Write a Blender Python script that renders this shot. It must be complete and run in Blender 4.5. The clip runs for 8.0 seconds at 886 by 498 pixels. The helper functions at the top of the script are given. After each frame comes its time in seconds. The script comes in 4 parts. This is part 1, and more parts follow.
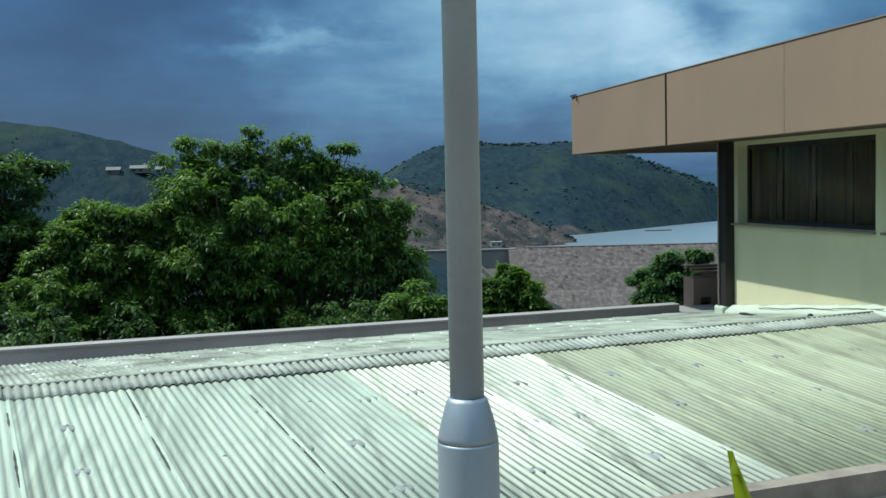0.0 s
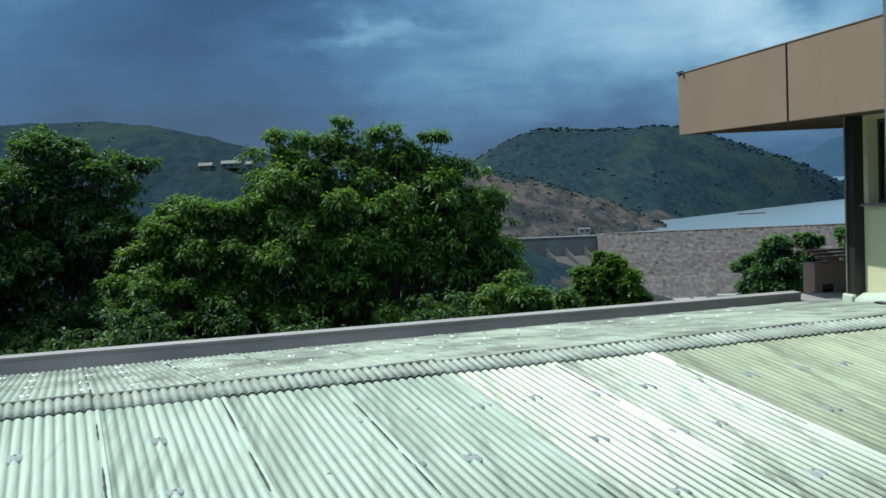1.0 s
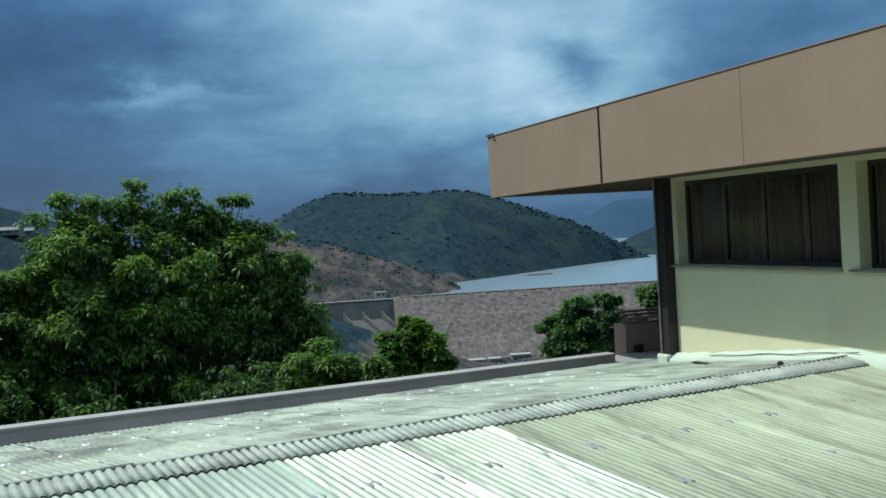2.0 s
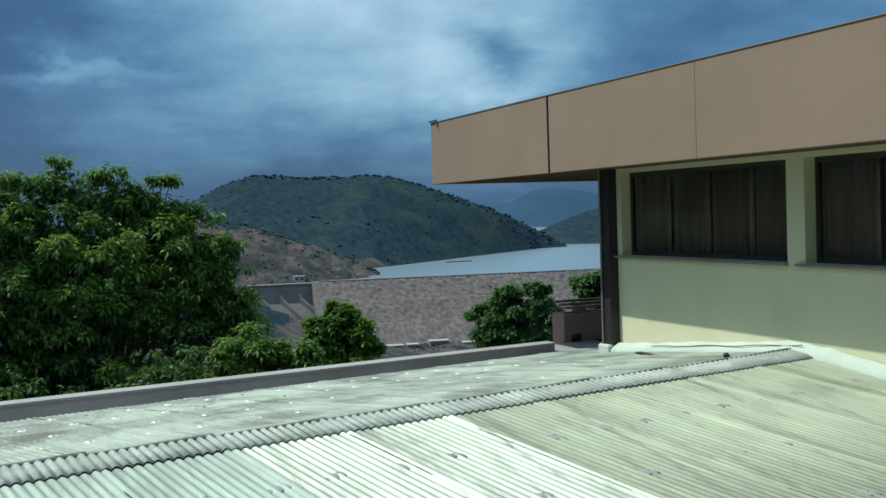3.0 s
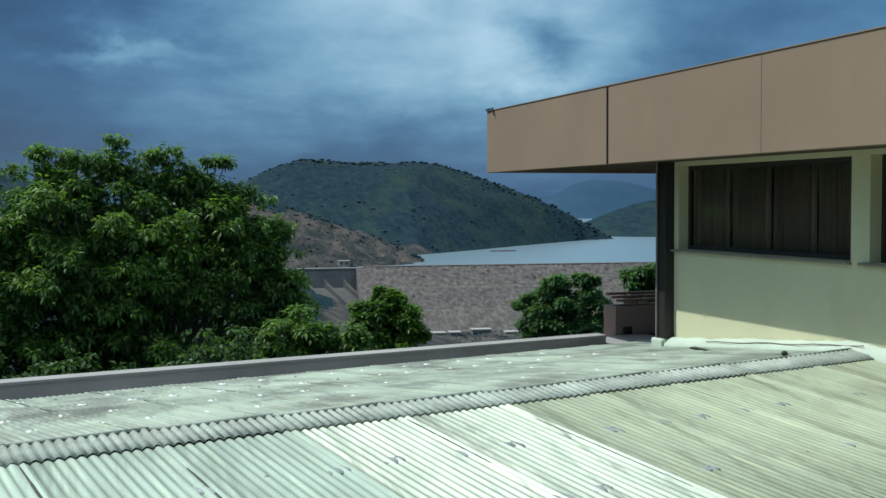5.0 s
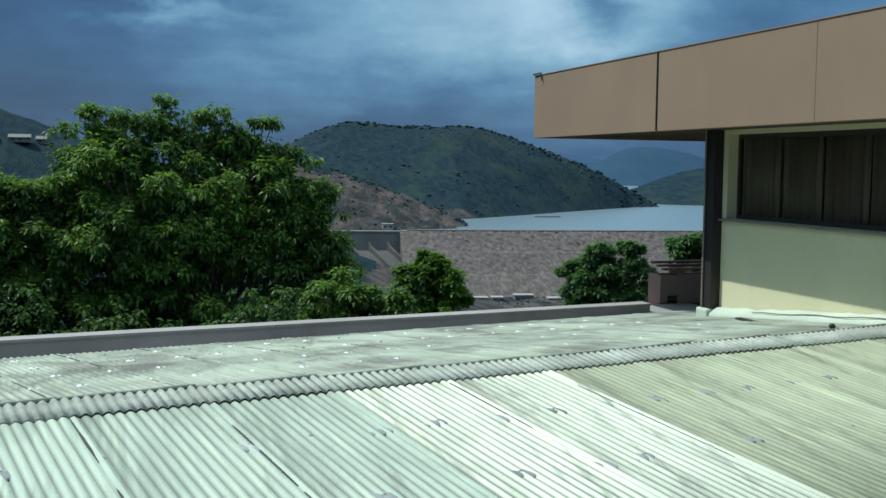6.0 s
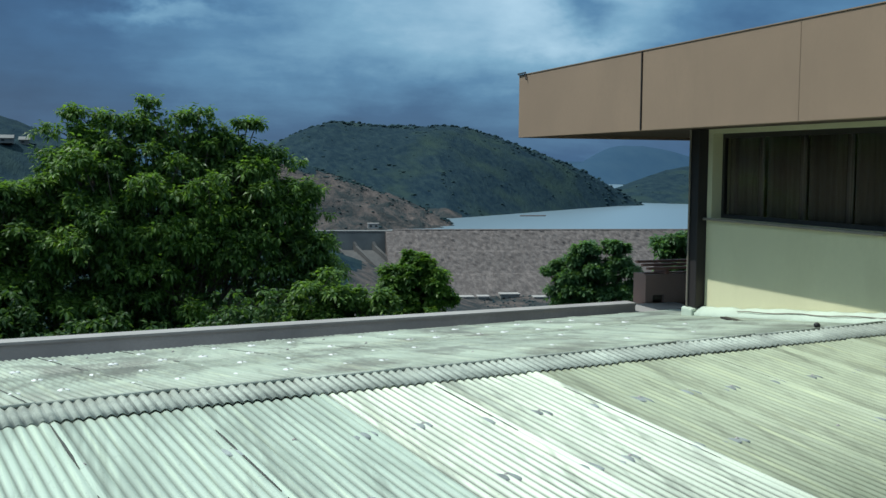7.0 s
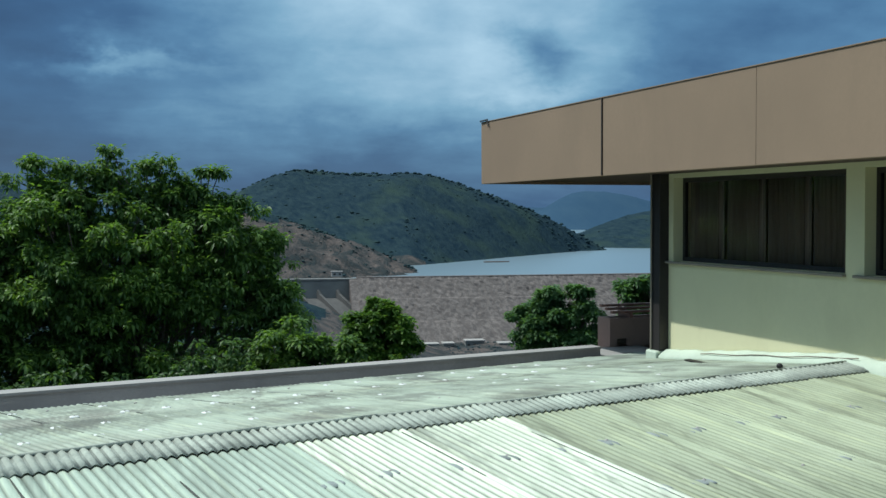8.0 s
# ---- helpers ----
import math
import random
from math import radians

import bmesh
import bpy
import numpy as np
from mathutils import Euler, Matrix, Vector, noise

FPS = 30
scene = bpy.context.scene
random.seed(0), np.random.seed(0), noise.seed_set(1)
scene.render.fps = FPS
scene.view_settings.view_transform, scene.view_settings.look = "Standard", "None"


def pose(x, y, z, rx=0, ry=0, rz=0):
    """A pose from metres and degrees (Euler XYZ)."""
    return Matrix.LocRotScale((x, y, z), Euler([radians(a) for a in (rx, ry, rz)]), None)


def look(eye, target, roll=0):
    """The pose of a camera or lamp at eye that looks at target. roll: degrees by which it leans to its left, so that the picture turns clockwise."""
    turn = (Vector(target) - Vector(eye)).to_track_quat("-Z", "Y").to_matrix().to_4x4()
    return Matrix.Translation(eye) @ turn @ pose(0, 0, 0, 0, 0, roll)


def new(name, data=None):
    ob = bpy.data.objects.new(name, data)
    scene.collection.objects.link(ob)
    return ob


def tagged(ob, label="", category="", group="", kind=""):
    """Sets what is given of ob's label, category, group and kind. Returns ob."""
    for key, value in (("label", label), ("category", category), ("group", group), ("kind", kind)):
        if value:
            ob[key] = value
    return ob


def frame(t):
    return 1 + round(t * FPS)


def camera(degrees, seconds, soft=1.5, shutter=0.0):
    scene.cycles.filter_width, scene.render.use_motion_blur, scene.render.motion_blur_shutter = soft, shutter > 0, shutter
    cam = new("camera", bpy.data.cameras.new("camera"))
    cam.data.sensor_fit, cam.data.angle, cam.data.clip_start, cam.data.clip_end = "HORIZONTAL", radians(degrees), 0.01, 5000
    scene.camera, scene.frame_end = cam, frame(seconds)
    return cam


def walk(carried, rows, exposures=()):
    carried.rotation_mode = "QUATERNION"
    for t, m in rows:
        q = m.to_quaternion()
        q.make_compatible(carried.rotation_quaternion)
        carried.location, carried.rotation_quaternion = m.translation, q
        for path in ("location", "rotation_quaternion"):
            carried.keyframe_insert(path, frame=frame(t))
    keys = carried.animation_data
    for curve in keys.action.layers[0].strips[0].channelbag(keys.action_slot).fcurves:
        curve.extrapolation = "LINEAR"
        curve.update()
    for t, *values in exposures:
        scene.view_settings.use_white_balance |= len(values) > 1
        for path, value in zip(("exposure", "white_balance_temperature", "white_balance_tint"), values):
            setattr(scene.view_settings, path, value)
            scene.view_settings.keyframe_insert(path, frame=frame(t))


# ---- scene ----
cam = camera(46.1, 8.0)
PATH = [
    (0, (-2.071, -2.533, 6.295), (-1.652, -0.582, 6.172), -1.3),
    (0.1, (-2.1, -2.482, 6.298), (-1.595, -0.552, 6.165), 0.9),
    (0.3, (-2.14, -2.297, 6.267), (-1.588, -0.376, 6.196), 0.3),
    (0.5, (-2.185, -2.213, 6.299), (-1.725, -0.268, 6.242), -3.1),
    (0.7, (-2.179, -2.016, 6.28), (-1.8, -0.054, 6.206), -3.8),
    (1, (-2.132, -1.63, 6.274), (-1.879, 0.349, 6.135), -2.7),
    (1.3, (-2.187, -1.392, 6.284), (-1.787, 0.567, 6.233), -0.7),
    (1.5, (-2.253, -1.326, 6.264), (-1.728, 0.602, 6.187), -2.8),
    (1.7, (-2.255, -1.089, 6.301), (-1.645, 0.811, 6.156), -1.7),
    (2, (-2.258, -0.829, 6.287), (-1.618, 1.066, 6.251), -3.2),
    (2.2, (-2.347, -0.844, 6.271), (-1.655, 1.032, 6.269), -3.6),
    (3.3, (-2.611, -0.501, 6.321), (-1.828, 1.336, 6.217), -1.6),
    (3.5, (-2.642, -0.505, 6.302), (-1.941, 1.364, 6.183), -2.0),
    (4, (-2.652, -0.482, 6.291), (-1.957, 1.389, 6.172), -1.5),
    (4.2, (-2.633, -0.453, 6.289), (-1.896, 1.404, 6.196), -1.4),
    (5.3, (-2.72, -0.501, 6.312), (-2.042, 1.379, 6.218), 0.4),
    (5.5, (-2.714, -0.485, 6.305), (-2.06, 1.401, 6.188), 0.7),
    (6, (-2.717, -0.483, 6.31), (-2.095, 1.411, 6.151), 0.6),
    (6.5, (-2.728, -0.489, 6.321), (-2.139, 1.415, 6.162), 0.3),
    (7, (-2.69, -0.436, 6.323), (-2.042, 1.449, 6.163), 0.4),
    (7.5, (-2.7, -0.443, 6.327), (-1.988, 1.424, 6.238), 0.3),
    (8, (-2.708, -0.455, 6.315), (-1.993, 1.412, 6.245), -0.2),
]
EXPOSURES = [(0, 0.27, 5900, 1.0), (1.5, 0.22, 5900, 1.0), (3.5, 0.16, 5900, 1.0), (6, 0.13, 5900, 1.0), (8, 0.16, 5900, 1.0)]
walk(cam, [(t, look(eye, target, roll)) for t, eye, target, roll in PATH], EXPOSURES)

# ---- light ----
SUN_TO = Vector((-0.455, 0.22, 0.80)).normalized()      # towards the sun
sun = new("sun", bpy.data.lights.new("sun", "SUN"))
sun.data.energy, sun.data.angle, sun.data.color = 4.0, radians(0.5), (1.0, 0.95, 0.86)
sun.matrix_world = look(SUN_TO * 300, (0, 0, 0))

world = bpy.data.worlds.new("world")
scene.world = world
world.use_nodes = True


class Nodes:
    """Short hand for building a node tree."""

    def __init__(self, tree):
        self.t = tree
        tree.nodes.clear()

    def add(self, kind, **kw):
        n = self.t.nodes.new(kind)
        for k, v in kw.items():
            if k in n.inputs:
                self.set(n.inputs[k], v)
            else:
                setattr(n, k, v)
        return n

    def set(self, sock, v):
        if isinstance(v, bpy.types.NodeSocket):
            self.t.links.new(v, sock)
        else:
            sock.default_value = v

    def math(self, op, a, b=0.0, clamp=False):
        n = self.t.nodes.new("ShaderNodeMath")
        n.operation, n.use_clamp = op, clamp
        self.set(n.inputs[0], a)
        self.set(n.inputs[1], b)
        return n.outputs[0]

    def ramp(self, fac, stops):
        n = self.t.nodes.new("ShaderNodeValToRGB")
        while len(n.color_ramp.elements) < len(stops):
            n.color_ramp.elements.new(0.5)
        for e, (p, c) in zip(n.color_ramp.elements, stops):
            e.position = p
            e.color = (c, c, c, 1) if isinstance(c, (int, float)) else (*c, 1)
        self.set(n.inputs[0], fac)
        return n.outputs[0]

    def mix(self, fac, a, b, kind="MIX"):
        n = self.t.nodes.new("ShaderNodeMixRGB")
        n.blend_type = kind
        for s, v in zip(n.inputs, (fac, a, b)):
            self.set(s, (*v, 1) if isinstance(v, tuple) and len(v) == 3 else v)
        return n.outputs[0]

    def noise(self, vec, scale, detail=4.0, rough=0.55, dist=0.0):
        n = self.t.nodes.new("ShaderNodeTexNoise")
        self.set(n.inputs["Vector"], vec)
        n.inputs["Scale"].default_value, n.inputs["Detail"].default_value = scale, detail
        n.inputs["Roughness"].default_value, n.inputs["Distortion"].default_value = rough, dist
        return n.outputs["Fac"]

    def scaled(self, vec, s, rz=0.0):
        n = self.t.nodes.new("ShaderNodeMapping")
        self.set(n.inputs["Vector"], vec)
        n.inputs["Scale"].default_value = s
        n.inputs["Rotation"].default_value = (0, 0, rz)
        return n.outputs[0]


def way(az, el):
    """The unit vector at an azimuth to the right of +y and an elevation, in degrees."""
    a, e = radians(az), radians(el)
    return (math.sin(a) * math.cos(e), math.cos(a) * math.cos(e), math.sin(e))


def build_sky():
    n = Nodes(world.node_tree)
    out = n.add("ShaderNodeOutputWorld")
    sky = n.add("ShaderNodeTexSky", sky_type="NISHITA", sun_disc=False)
    sky.sun_elevation = math.asin(SUN_TO.z)
    sky.sun_rotation = math.atan2(SUN_TO.x, SUN_TO.y)
    d = n.add("ShaderNodeTexCoord").outputs["Generated"]
    sep = n.add("ShaderNodeSeparateXYZ", Vector=d)
    up = n.math("MAXIMUM", sep.outputs[2], 0.0)
    flat = n.math("ADD", up, 0.16)
    plane = n.add("ShaderNodeCombineXYZ", X=n.math("DIVIDE", sep.outputs[0], flat), Y=n.math("DIVIDE", sep.outputs[1], flat)).outputs[0]
    big = n.noise(n.scaled(d, (1, 1, 2.0)), 2.6, 3.0, 0.5, 0.15)
    small = n.noise(n.scaled(d, (1, 1, 2.2)), 7.5, 6.0, 0.55, 0.15)
    fine = n.noise(n.scaled(plane, (1.0, 1.5, 1), 0.3), 2.6, 6.0, 0.55, 0.3)
    soft = n.math("ADD", n.math("MULTIPLY", big, 0.50), n.math("ADD", n.math("MULTIPLY", small, 0.38), n.math("MULTIPLY", fine, 0.12)))

    bend = n.add("ShaderNodeTexNoise", Vector=n.scaled(d, (1, 1, 1.6)), Scale=9.0, Detail=5.0, Roughness=0.6)
    centred = n.add("ShaderNodeVectorMath", operation="SUBTRACT")
    n.set(centred.inputs[0], bend.outputs["Color"])
    centred.inputs[1].default_value = (0.5, 0.5, 0.5)
    bent = n.add("ShaderNodeVectorMath", operation="MULTIPLY_ADD")
    n.set(bent.inputs[0], centred.outputs[0])
    bent.inputs[1].default_value = (0.13, 0.13, 0.09)
    n.set(bent.inputs[2], d)
    ragged = bent.outputs[0]

    def glow(az, el, wide, tall, gain):
        """A lighter (or darker) bank of cloud about one direction."""
        c = Vector(way(az, el))
        right = Vector((math.cos(radians(az)), -math.sin(radians(az)), 0))
        top = right.cross(c)
        dots = []
        for axis, size in ((right, wide), (top, tall)):
            v = n.add("ShaderNodeVectorMath", operation="DOT_PRODUCT")
            n.set(v.inputs[0], ragged)
            v.inputs[1].default_value = axis
            off = top.dot(c) if axis is top else 0.0
            x = n.math("DIVIDE", n.math("SUBTRACT", v.outputs["Value"], off), math.sin(radians(size)))
            dots.append(n.math("MULTIPLY", x, x))
        f = n.add("ShaderNodeVectorMath", operation="DOT_PRODUCT")
        n.set(f.inputs[0], d)
        f.inputs[1].default_value = c
        front = n.math("GREATER_THAN", f.outputs["Value"], 0.0)
        e = n.math("POWER", 2.718, n.math("MULTIPLY", n.math("ADD", *dots), -1.0))
        return n.math("MULTIPLY", n.math("MULTIPLY", e, front), gain)

    level = n.math("ADD", n.math("MULTIPLY", n.math("SUBTRACT", soft, 0.5), 1.05), n.math("ADD", 0.388, n.math("MULTIPLY", up, 0.95)))
    for bank in BANKS:
        level = n.math("ADD", level, glow(*bank))
    cloud = n.ramp(n.math("MULTIPLY", level, 0.75), ((0.18, (0.022, 0.060, 0.145)), (0.315, (0.041, 0.104, 0.220)), (0.4275, (0.094, 0.200, 0.340)),
                           (0.54, (0.215, 0.365, 0.500)), (0.7125, (0.520, 0.660, 0.770)), (0.95, (0.90, 0.98, 1.0))))
    clear = n.mix(1.0, sky.outputs[0], (0.07, 0.07, 0.07), "MULTIPLY")
    both = n.mix(0.86, clear, cloud)
    bg = n.add("ShaderNodeBackground", Color=both, Strength=1.0)
    n.t.links.new(bg.outputs[0], out.inputs[0])


# azimuth, elevation, width, height (degrees) and gain of the cloud banks
BANKS = ((-4.0, 9.0, 7.0, 4.5, -0.13), (-16.0, 7.0, 8.0, 6.0, -0.10), (-9.0, 7.0, 11.0, 6.0, -0.10), (2.75, 7.55, 3.6, 0.6, 0.17), (5.8, 7.7, 2.6, 0.7, 0.09), (4.4, 5.9, 8.0, 2.4, 0.08),
         (2.0, 10.7, 9.0, 1.6, -0.10), (12.0, 12.0, 9.0, 2.4, 0.10), (20.6, 11.6, 9.0, 3.2, 0.20), (20.0, 6.8, 8.0, 3.0, 0.21), (26.3, 8.5, 2.3, 1.3, -0.19), (23.4, 7.4, 1.8, 1.1, 0.09),
         (29.0, 8.2, 3.0, 2.4, 0.15), (26.5, 6.5, 3.0, 0.7, 0.10), (30.0, 12.5, 8.0, 4.0, 0.08), (14.0, 1.9, 40.0, 2.0, -0.035), (12.0, 6.5, 9.0, 3.5, 0.08))
build_sky()


# ---- materials ----
def material(name, rough=0.8, metal=0.0):
    m = bpy.data.materials.new(name)
    m.use_nodes = True
    n = Nodes(m.node_tree)
    out = n.add("ShaderNodeOutputMaterial")
    b = n.add("ShaderNodeBsdfPrincipled", Roughness=rough, Metallic=metal)
    n.t.links.new(b.outputs[0], out.inputs[0])
    n.b = b
    n.obj = n.add("ShaderNodeTexCoord").outputs["Object"]
    n.pos = n.add("ShaderNodeNewGeometry").outputs["Position"]
    return m, n


def bump(n, height, strength, dist):
    k = n.add("ShaderNodeBump", Strength=strength, Distance=dist, Height=height)
    n.t.links.new(k.outputs[0], n.b.inputs["Normal"])


def plain(name, color, rough=0.7, metal=0.0, vary=0.25, scale=6.0, grain=0.3, dist=0.004, stain=None, stain_scale=0.8):
    """A surface with two scales of change, fine relief and, if wanted, stains."""
    m, n = material(name, rough, metal)
    lo = tuple(c * (1 - vary) for c in color)
    hi = tuple(min(1, c * (1 + vary)) for c in color)
    big = n.noise(n.pos, scale * 0.2, 3)
    fine = n.noise(n.pos, scale * 6, 5, 0.65)
    col = n.mix(n.ramp(big, ((0.3, 0.0), (0.7, 1.0))), lo, hi)
    col = n.mix(n.math("MULTIPLY", n.ramp(fine, ((0.35, 0.0), (0.75, 1.0))), 0.5), col, tuple(c * (1 - 1.2 * vary) for c in color))
    if stain:
        s = n.noise(n.scaled(n.pos, (1, 1, 0.35)), stain_scale, 6, 0.65, 0.4)
        col = n.mix(n.math("MULTIPLY", n.ramp(s, ((0.52, 0.0), (0.72, 1.0))), 0.55), col, stain)
    n.set(n.b.inputs["Base Color"], col)
    bump(n, fine, grain, dist)
    return m


def sheet_material(name, color, dirt_groove, amount, stains=0.3, fibre=0.25):
    m, n = material(name, 0.62)
    rnd = n.add("ShaderNodeObjectInfo").outputs["Random"]
    col = n.mix(rnd, tuple(c * 0.90 for c in color), tuple(min(1, c * 1.08) for c in color))
    broad = n.noise(n.pos, 0.7, 4, 0.6, 0.4)
    col = n.mix(n.math("MULTIPLY", n.ramp(broad, ((0.46, 0.0), (0.70, 1.0))), stains), col, tuple(0.5 * (c + e) * 0.8 for c, e in zip(color, dirt_groove)))
    streak = n.noise(n.scaled(n.pos, (6.0, 0.45, 1.0)), 1.0, 5, 0.65)
    shift = n.add("ShaderNodeVectorMath", operation="ADD")
    n.set(shift.inputs[0], n.obj)
    n.t.links.new(n.math("MULTIPLY", rnd, 40.0), shift.inputs[1])
    thin = n.noise(n.scaled(shift.outputs[0], (16.0, 0.25, 0.0)), 1.0, 5, 0.7, 0.1)
    col = n.mix(n.math("MULTIPLY", n.ramp(thin, ((0.50, 0.0), (0.66, 1.0))), fibre), col, tuple(min(1, c * k) for c, k in zip(color, (1.55, 1.5, 1.25))))
    col = n.mix(n.math("MULTIPLY", n.ramp(thin, ((0.34, 1.0), (0.48, 0.0))), fibre), col, tuple(c * k for c, k in zip(color, (0.55, 0.58, 0.50))))
    old = n.noise(n.scaled(n.pos, (1.0, 0.55, 1.0)), 1.1, 6, 0.62, 0.8)
    col = n.mix(n.math("MULTIPLY", n.ramp(old, ((0.52, 0.0), (0.64, 1.0))), 0.62 * stains), col, dirt_groove)
    # darker in the low part of each wave, uneven with the streak noise
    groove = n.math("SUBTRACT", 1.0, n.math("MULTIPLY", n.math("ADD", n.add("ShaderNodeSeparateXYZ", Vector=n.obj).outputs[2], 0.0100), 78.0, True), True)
    groove_tone = n.math("MULTIPLY", n.ramp(streak, ((0.25, 0.70), (0.65, 1.0))), groove)
    col = n.mix(n.math("MULTIPLY", groove_tone, amount), col, dirt_groove)
    patch = n.math("MULTIPLY", n.ramp(streak, ((0.56, 0.0), (0.76, 1.0))), amount)
    col = n.mix(n.math("MULTIPLY", patch, 0.85), col, dirt_groove)
    lap = n.math("SUBTRACT", 1.0, n.math("MULTIPLY", n.add("ShaderNodeSeparateXYZ", Vector=n.obj).outputs[0], 4.2, True), True)
    wash = n.noise(n.scaled(n.pos, (9.0, 0.30, 1.0)), 1.0, 4, 0.6)
    col = n.mix(n.math("MULTIPLY", n.math("MULTIPLY", lap, n.ramp(wash, ((0.38, 0.0), (0.60, 1.0)))), 0.55 * amount), col, dirt_groove)
    speck = n.noise(n.pos, 38.0, 3, 0.6)
    col = n.mix(n.math("MULTIPLY", n.ramp(speck, ((0.60, 0.0), (0.78, 1.0))), 0.35), col, tuple(c * 0.6 for c in dirt_groove))
    n.set(n.b.inputs["Base Color"], col)
    bump(n, speck, 0.25, 0.003)
    return m


def leaf_material(name, dark, light, gloss=0.42):
    m, n = material(name, gloss)
    rnd = n.add("ShaderNodeNewGeometry").outputs["Random Per Island"]
    big = n.noise(n.pos, 0.55, 3)
    col = n.mix(rnd, dark, light)
    col = n.mix(n.ramp(big, ((0.42, 0.0), (0.70, 0.6))), col, tuple(0.75 * c for c in dark))
    n.set(n.b.inputs["Base Color"], col)
    n.b.inputs["Specular IOR Level"].default_value = 0.22
    tr = n.add("ShaderNodeBsdfTranslucent", Color=n.mix(1.0, col, (1.2, 1.3, 0.5), "MULTIPLY"))
    mx = n.add("ShaderNodeMixShader", Fac=0.48)
    out = [k for k in n.t.nodes if k.type == "OUTPUT_MATERIAL"][0]
    n.t.links.new(n.b.outputs[0], mx.inputs[1])
    n.t.links.new(tr.outputs[0], mx.inputs[2])
    n.t.links.new(mx.outputs[0], out.inputs[0])
    return m


def forest_material(name, dark, light, scale, each=0.0):
    m, n = material(name, 0.9)
    a = n.noise(n.scaled(n.pos, (1.0, 0.35, 1.0)), scale, 6, 0.72)
    b = n.noise(n.scaled(n.pos, (1.0, 0.6, 1.0)), scale * 0.12, 4, 0.6)
    col = n.mix(n.ramp(a, ((0.36, 0.0), (0.66, 1.0))), dark, light)
    col = n.mix(n.ramp(b, ((0.48, 0.0), (0.68, 0.75))), col, tuple(k * c for c, k in zip(light, (1.35, 1.25, 0.85))))
    if each:
        rnd = n.add("ShaderNodeNewGeometry").outputs["Random Per Island"]
        col = n.mix(n.math("MULTIPLY", rnd, each), col, tuple(1.9 * c for c in light))
    n.b.inputs["Specular IOR Level"].default_value = 0.03
    n.set(n.b.inputs["Base Color"], col)
    bump(n, a, 0.8, 3.5)
    return m


def rock_material(name, colors, scale, dist):
    m, n = material(name, 0.92)
    a = n.noise(n.scaled(n.pos, (1.0, 0.6, 1.1)), scale, 7, 0.70, 0.5)
    b = n.noise(n.pos, scale * 0.2, 4, 0.55)
    c = n.noise(n.pos, scale * 5, 3, 0.6)
    col = n.mix(n.ramp(b, ((0.35, 0.0), (0.65, 1.0))), colors[0], colors[1])
    col = n.mix(n.ramp(a, ((0.42, 0.0), (0.56, 0.9))), col, colors[2])
    col = n.mix(n.math("MULTIPLY", n.ramp(c, ((0.45, 0.0), (0.7, 1.0))), 0.45), col, tuple(0.45 * v for v in colors[0]))
    n.b.inputs["Specular IOR Level"].default_value = 0.08
    n.set(n.b.inputs["Base Color"], col)
    bump(n, a, 0.7, dist)
    return m


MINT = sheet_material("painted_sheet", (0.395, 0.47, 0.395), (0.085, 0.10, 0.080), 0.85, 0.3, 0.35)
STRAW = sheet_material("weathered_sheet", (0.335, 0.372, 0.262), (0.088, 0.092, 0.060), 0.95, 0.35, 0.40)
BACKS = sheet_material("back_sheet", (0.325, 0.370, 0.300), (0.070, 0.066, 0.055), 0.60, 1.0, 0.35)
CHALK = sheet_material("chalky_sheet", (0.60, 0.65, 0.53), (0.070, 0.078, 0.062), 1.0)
CAPS = plain("ridge_cap", (0.335, 0.365, 0.315), 0.85, vary=0.34, scale=9, grain=0.7, dist=0.006, stain=(0.10, 0.115, 0.11), stain_scale=8.0)
CAP_GROOVE = plain("cap_groove", (0.205, 0.225, 0.200), 0.95, vary=0.45, scale=14, grain=0.5, dist=0.004)
CEMENT = plain("grey_cement", (0.315, 0.295, 0.285), 0.9, vary=0.18, scale=3, stain=(0.19, 0.18, 0.18))
COPING = plain("coping_cement", (0.29, 0.275, 0.265), 0.9, vary=0.14, scale=4, stain=(0.19, 0.18, 0.175))
CREAM = plain("cream_paint", (0.63, 0.605, 0.390), 0.75, vary=0.06, scale=2, grain=0.15, stain=(0.52, 0.495, 0.31))
PALE = plain("pale_green_mortar", (0.50, 0.57, 0.47), 0.85, vary=0.12, scale=6, grain=0.5, dist=0.01, stain=(0.38, 0.42, 0.33))
TAN = plain("tan_render", (0.226, 0.160, 0.110), 0.85, vary=0.08, scale=2.5, grain=0.25, stain=(0.18, 0.128, 0.088), stain_scale=0.5)
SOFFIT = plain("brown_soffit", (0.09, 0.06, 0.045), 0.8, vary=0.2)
BROWN = plain("dark_brown_paint", (0.020, 0.016, 0.016), 0.55, vary=0.25, scale=4)
FRAME = plain("window_frame_paint", (0.022, 0.018, 0.016), 0.5, vary=0.2)
SILL = plain("stained_sill", (0.24, 0.21, 0.17), 0.8, vary=0.25, scale=8)
PLANTER = plain("brown_render", (0.285, 0.195, 0.160), 0.85, vary=0.12, scale=4)
TIMBER = plain("red_brown_timber", (0.24, 0.13, 0.10), 0.7, vary=0.3, scale=8)
STEEL = plain("galvanised_steel", (0.34, 0.39, 0.44), 0.45, 0.45, vary=0.14, scale=12, grain=0.1, dist=0.001)
RUBBER = plain("black_rubber", (0.012, 0.012, 0.012), 0.6)
GRIT = plain("gritty_concrete", (0.29, 0.255, 0.21), 0.95, vary=0.3, scale=26, grain=0.8, dist=0.01)
ROOM = plain("dim_room_plaster", (0.30, 0.28, 0.24), 0.9)
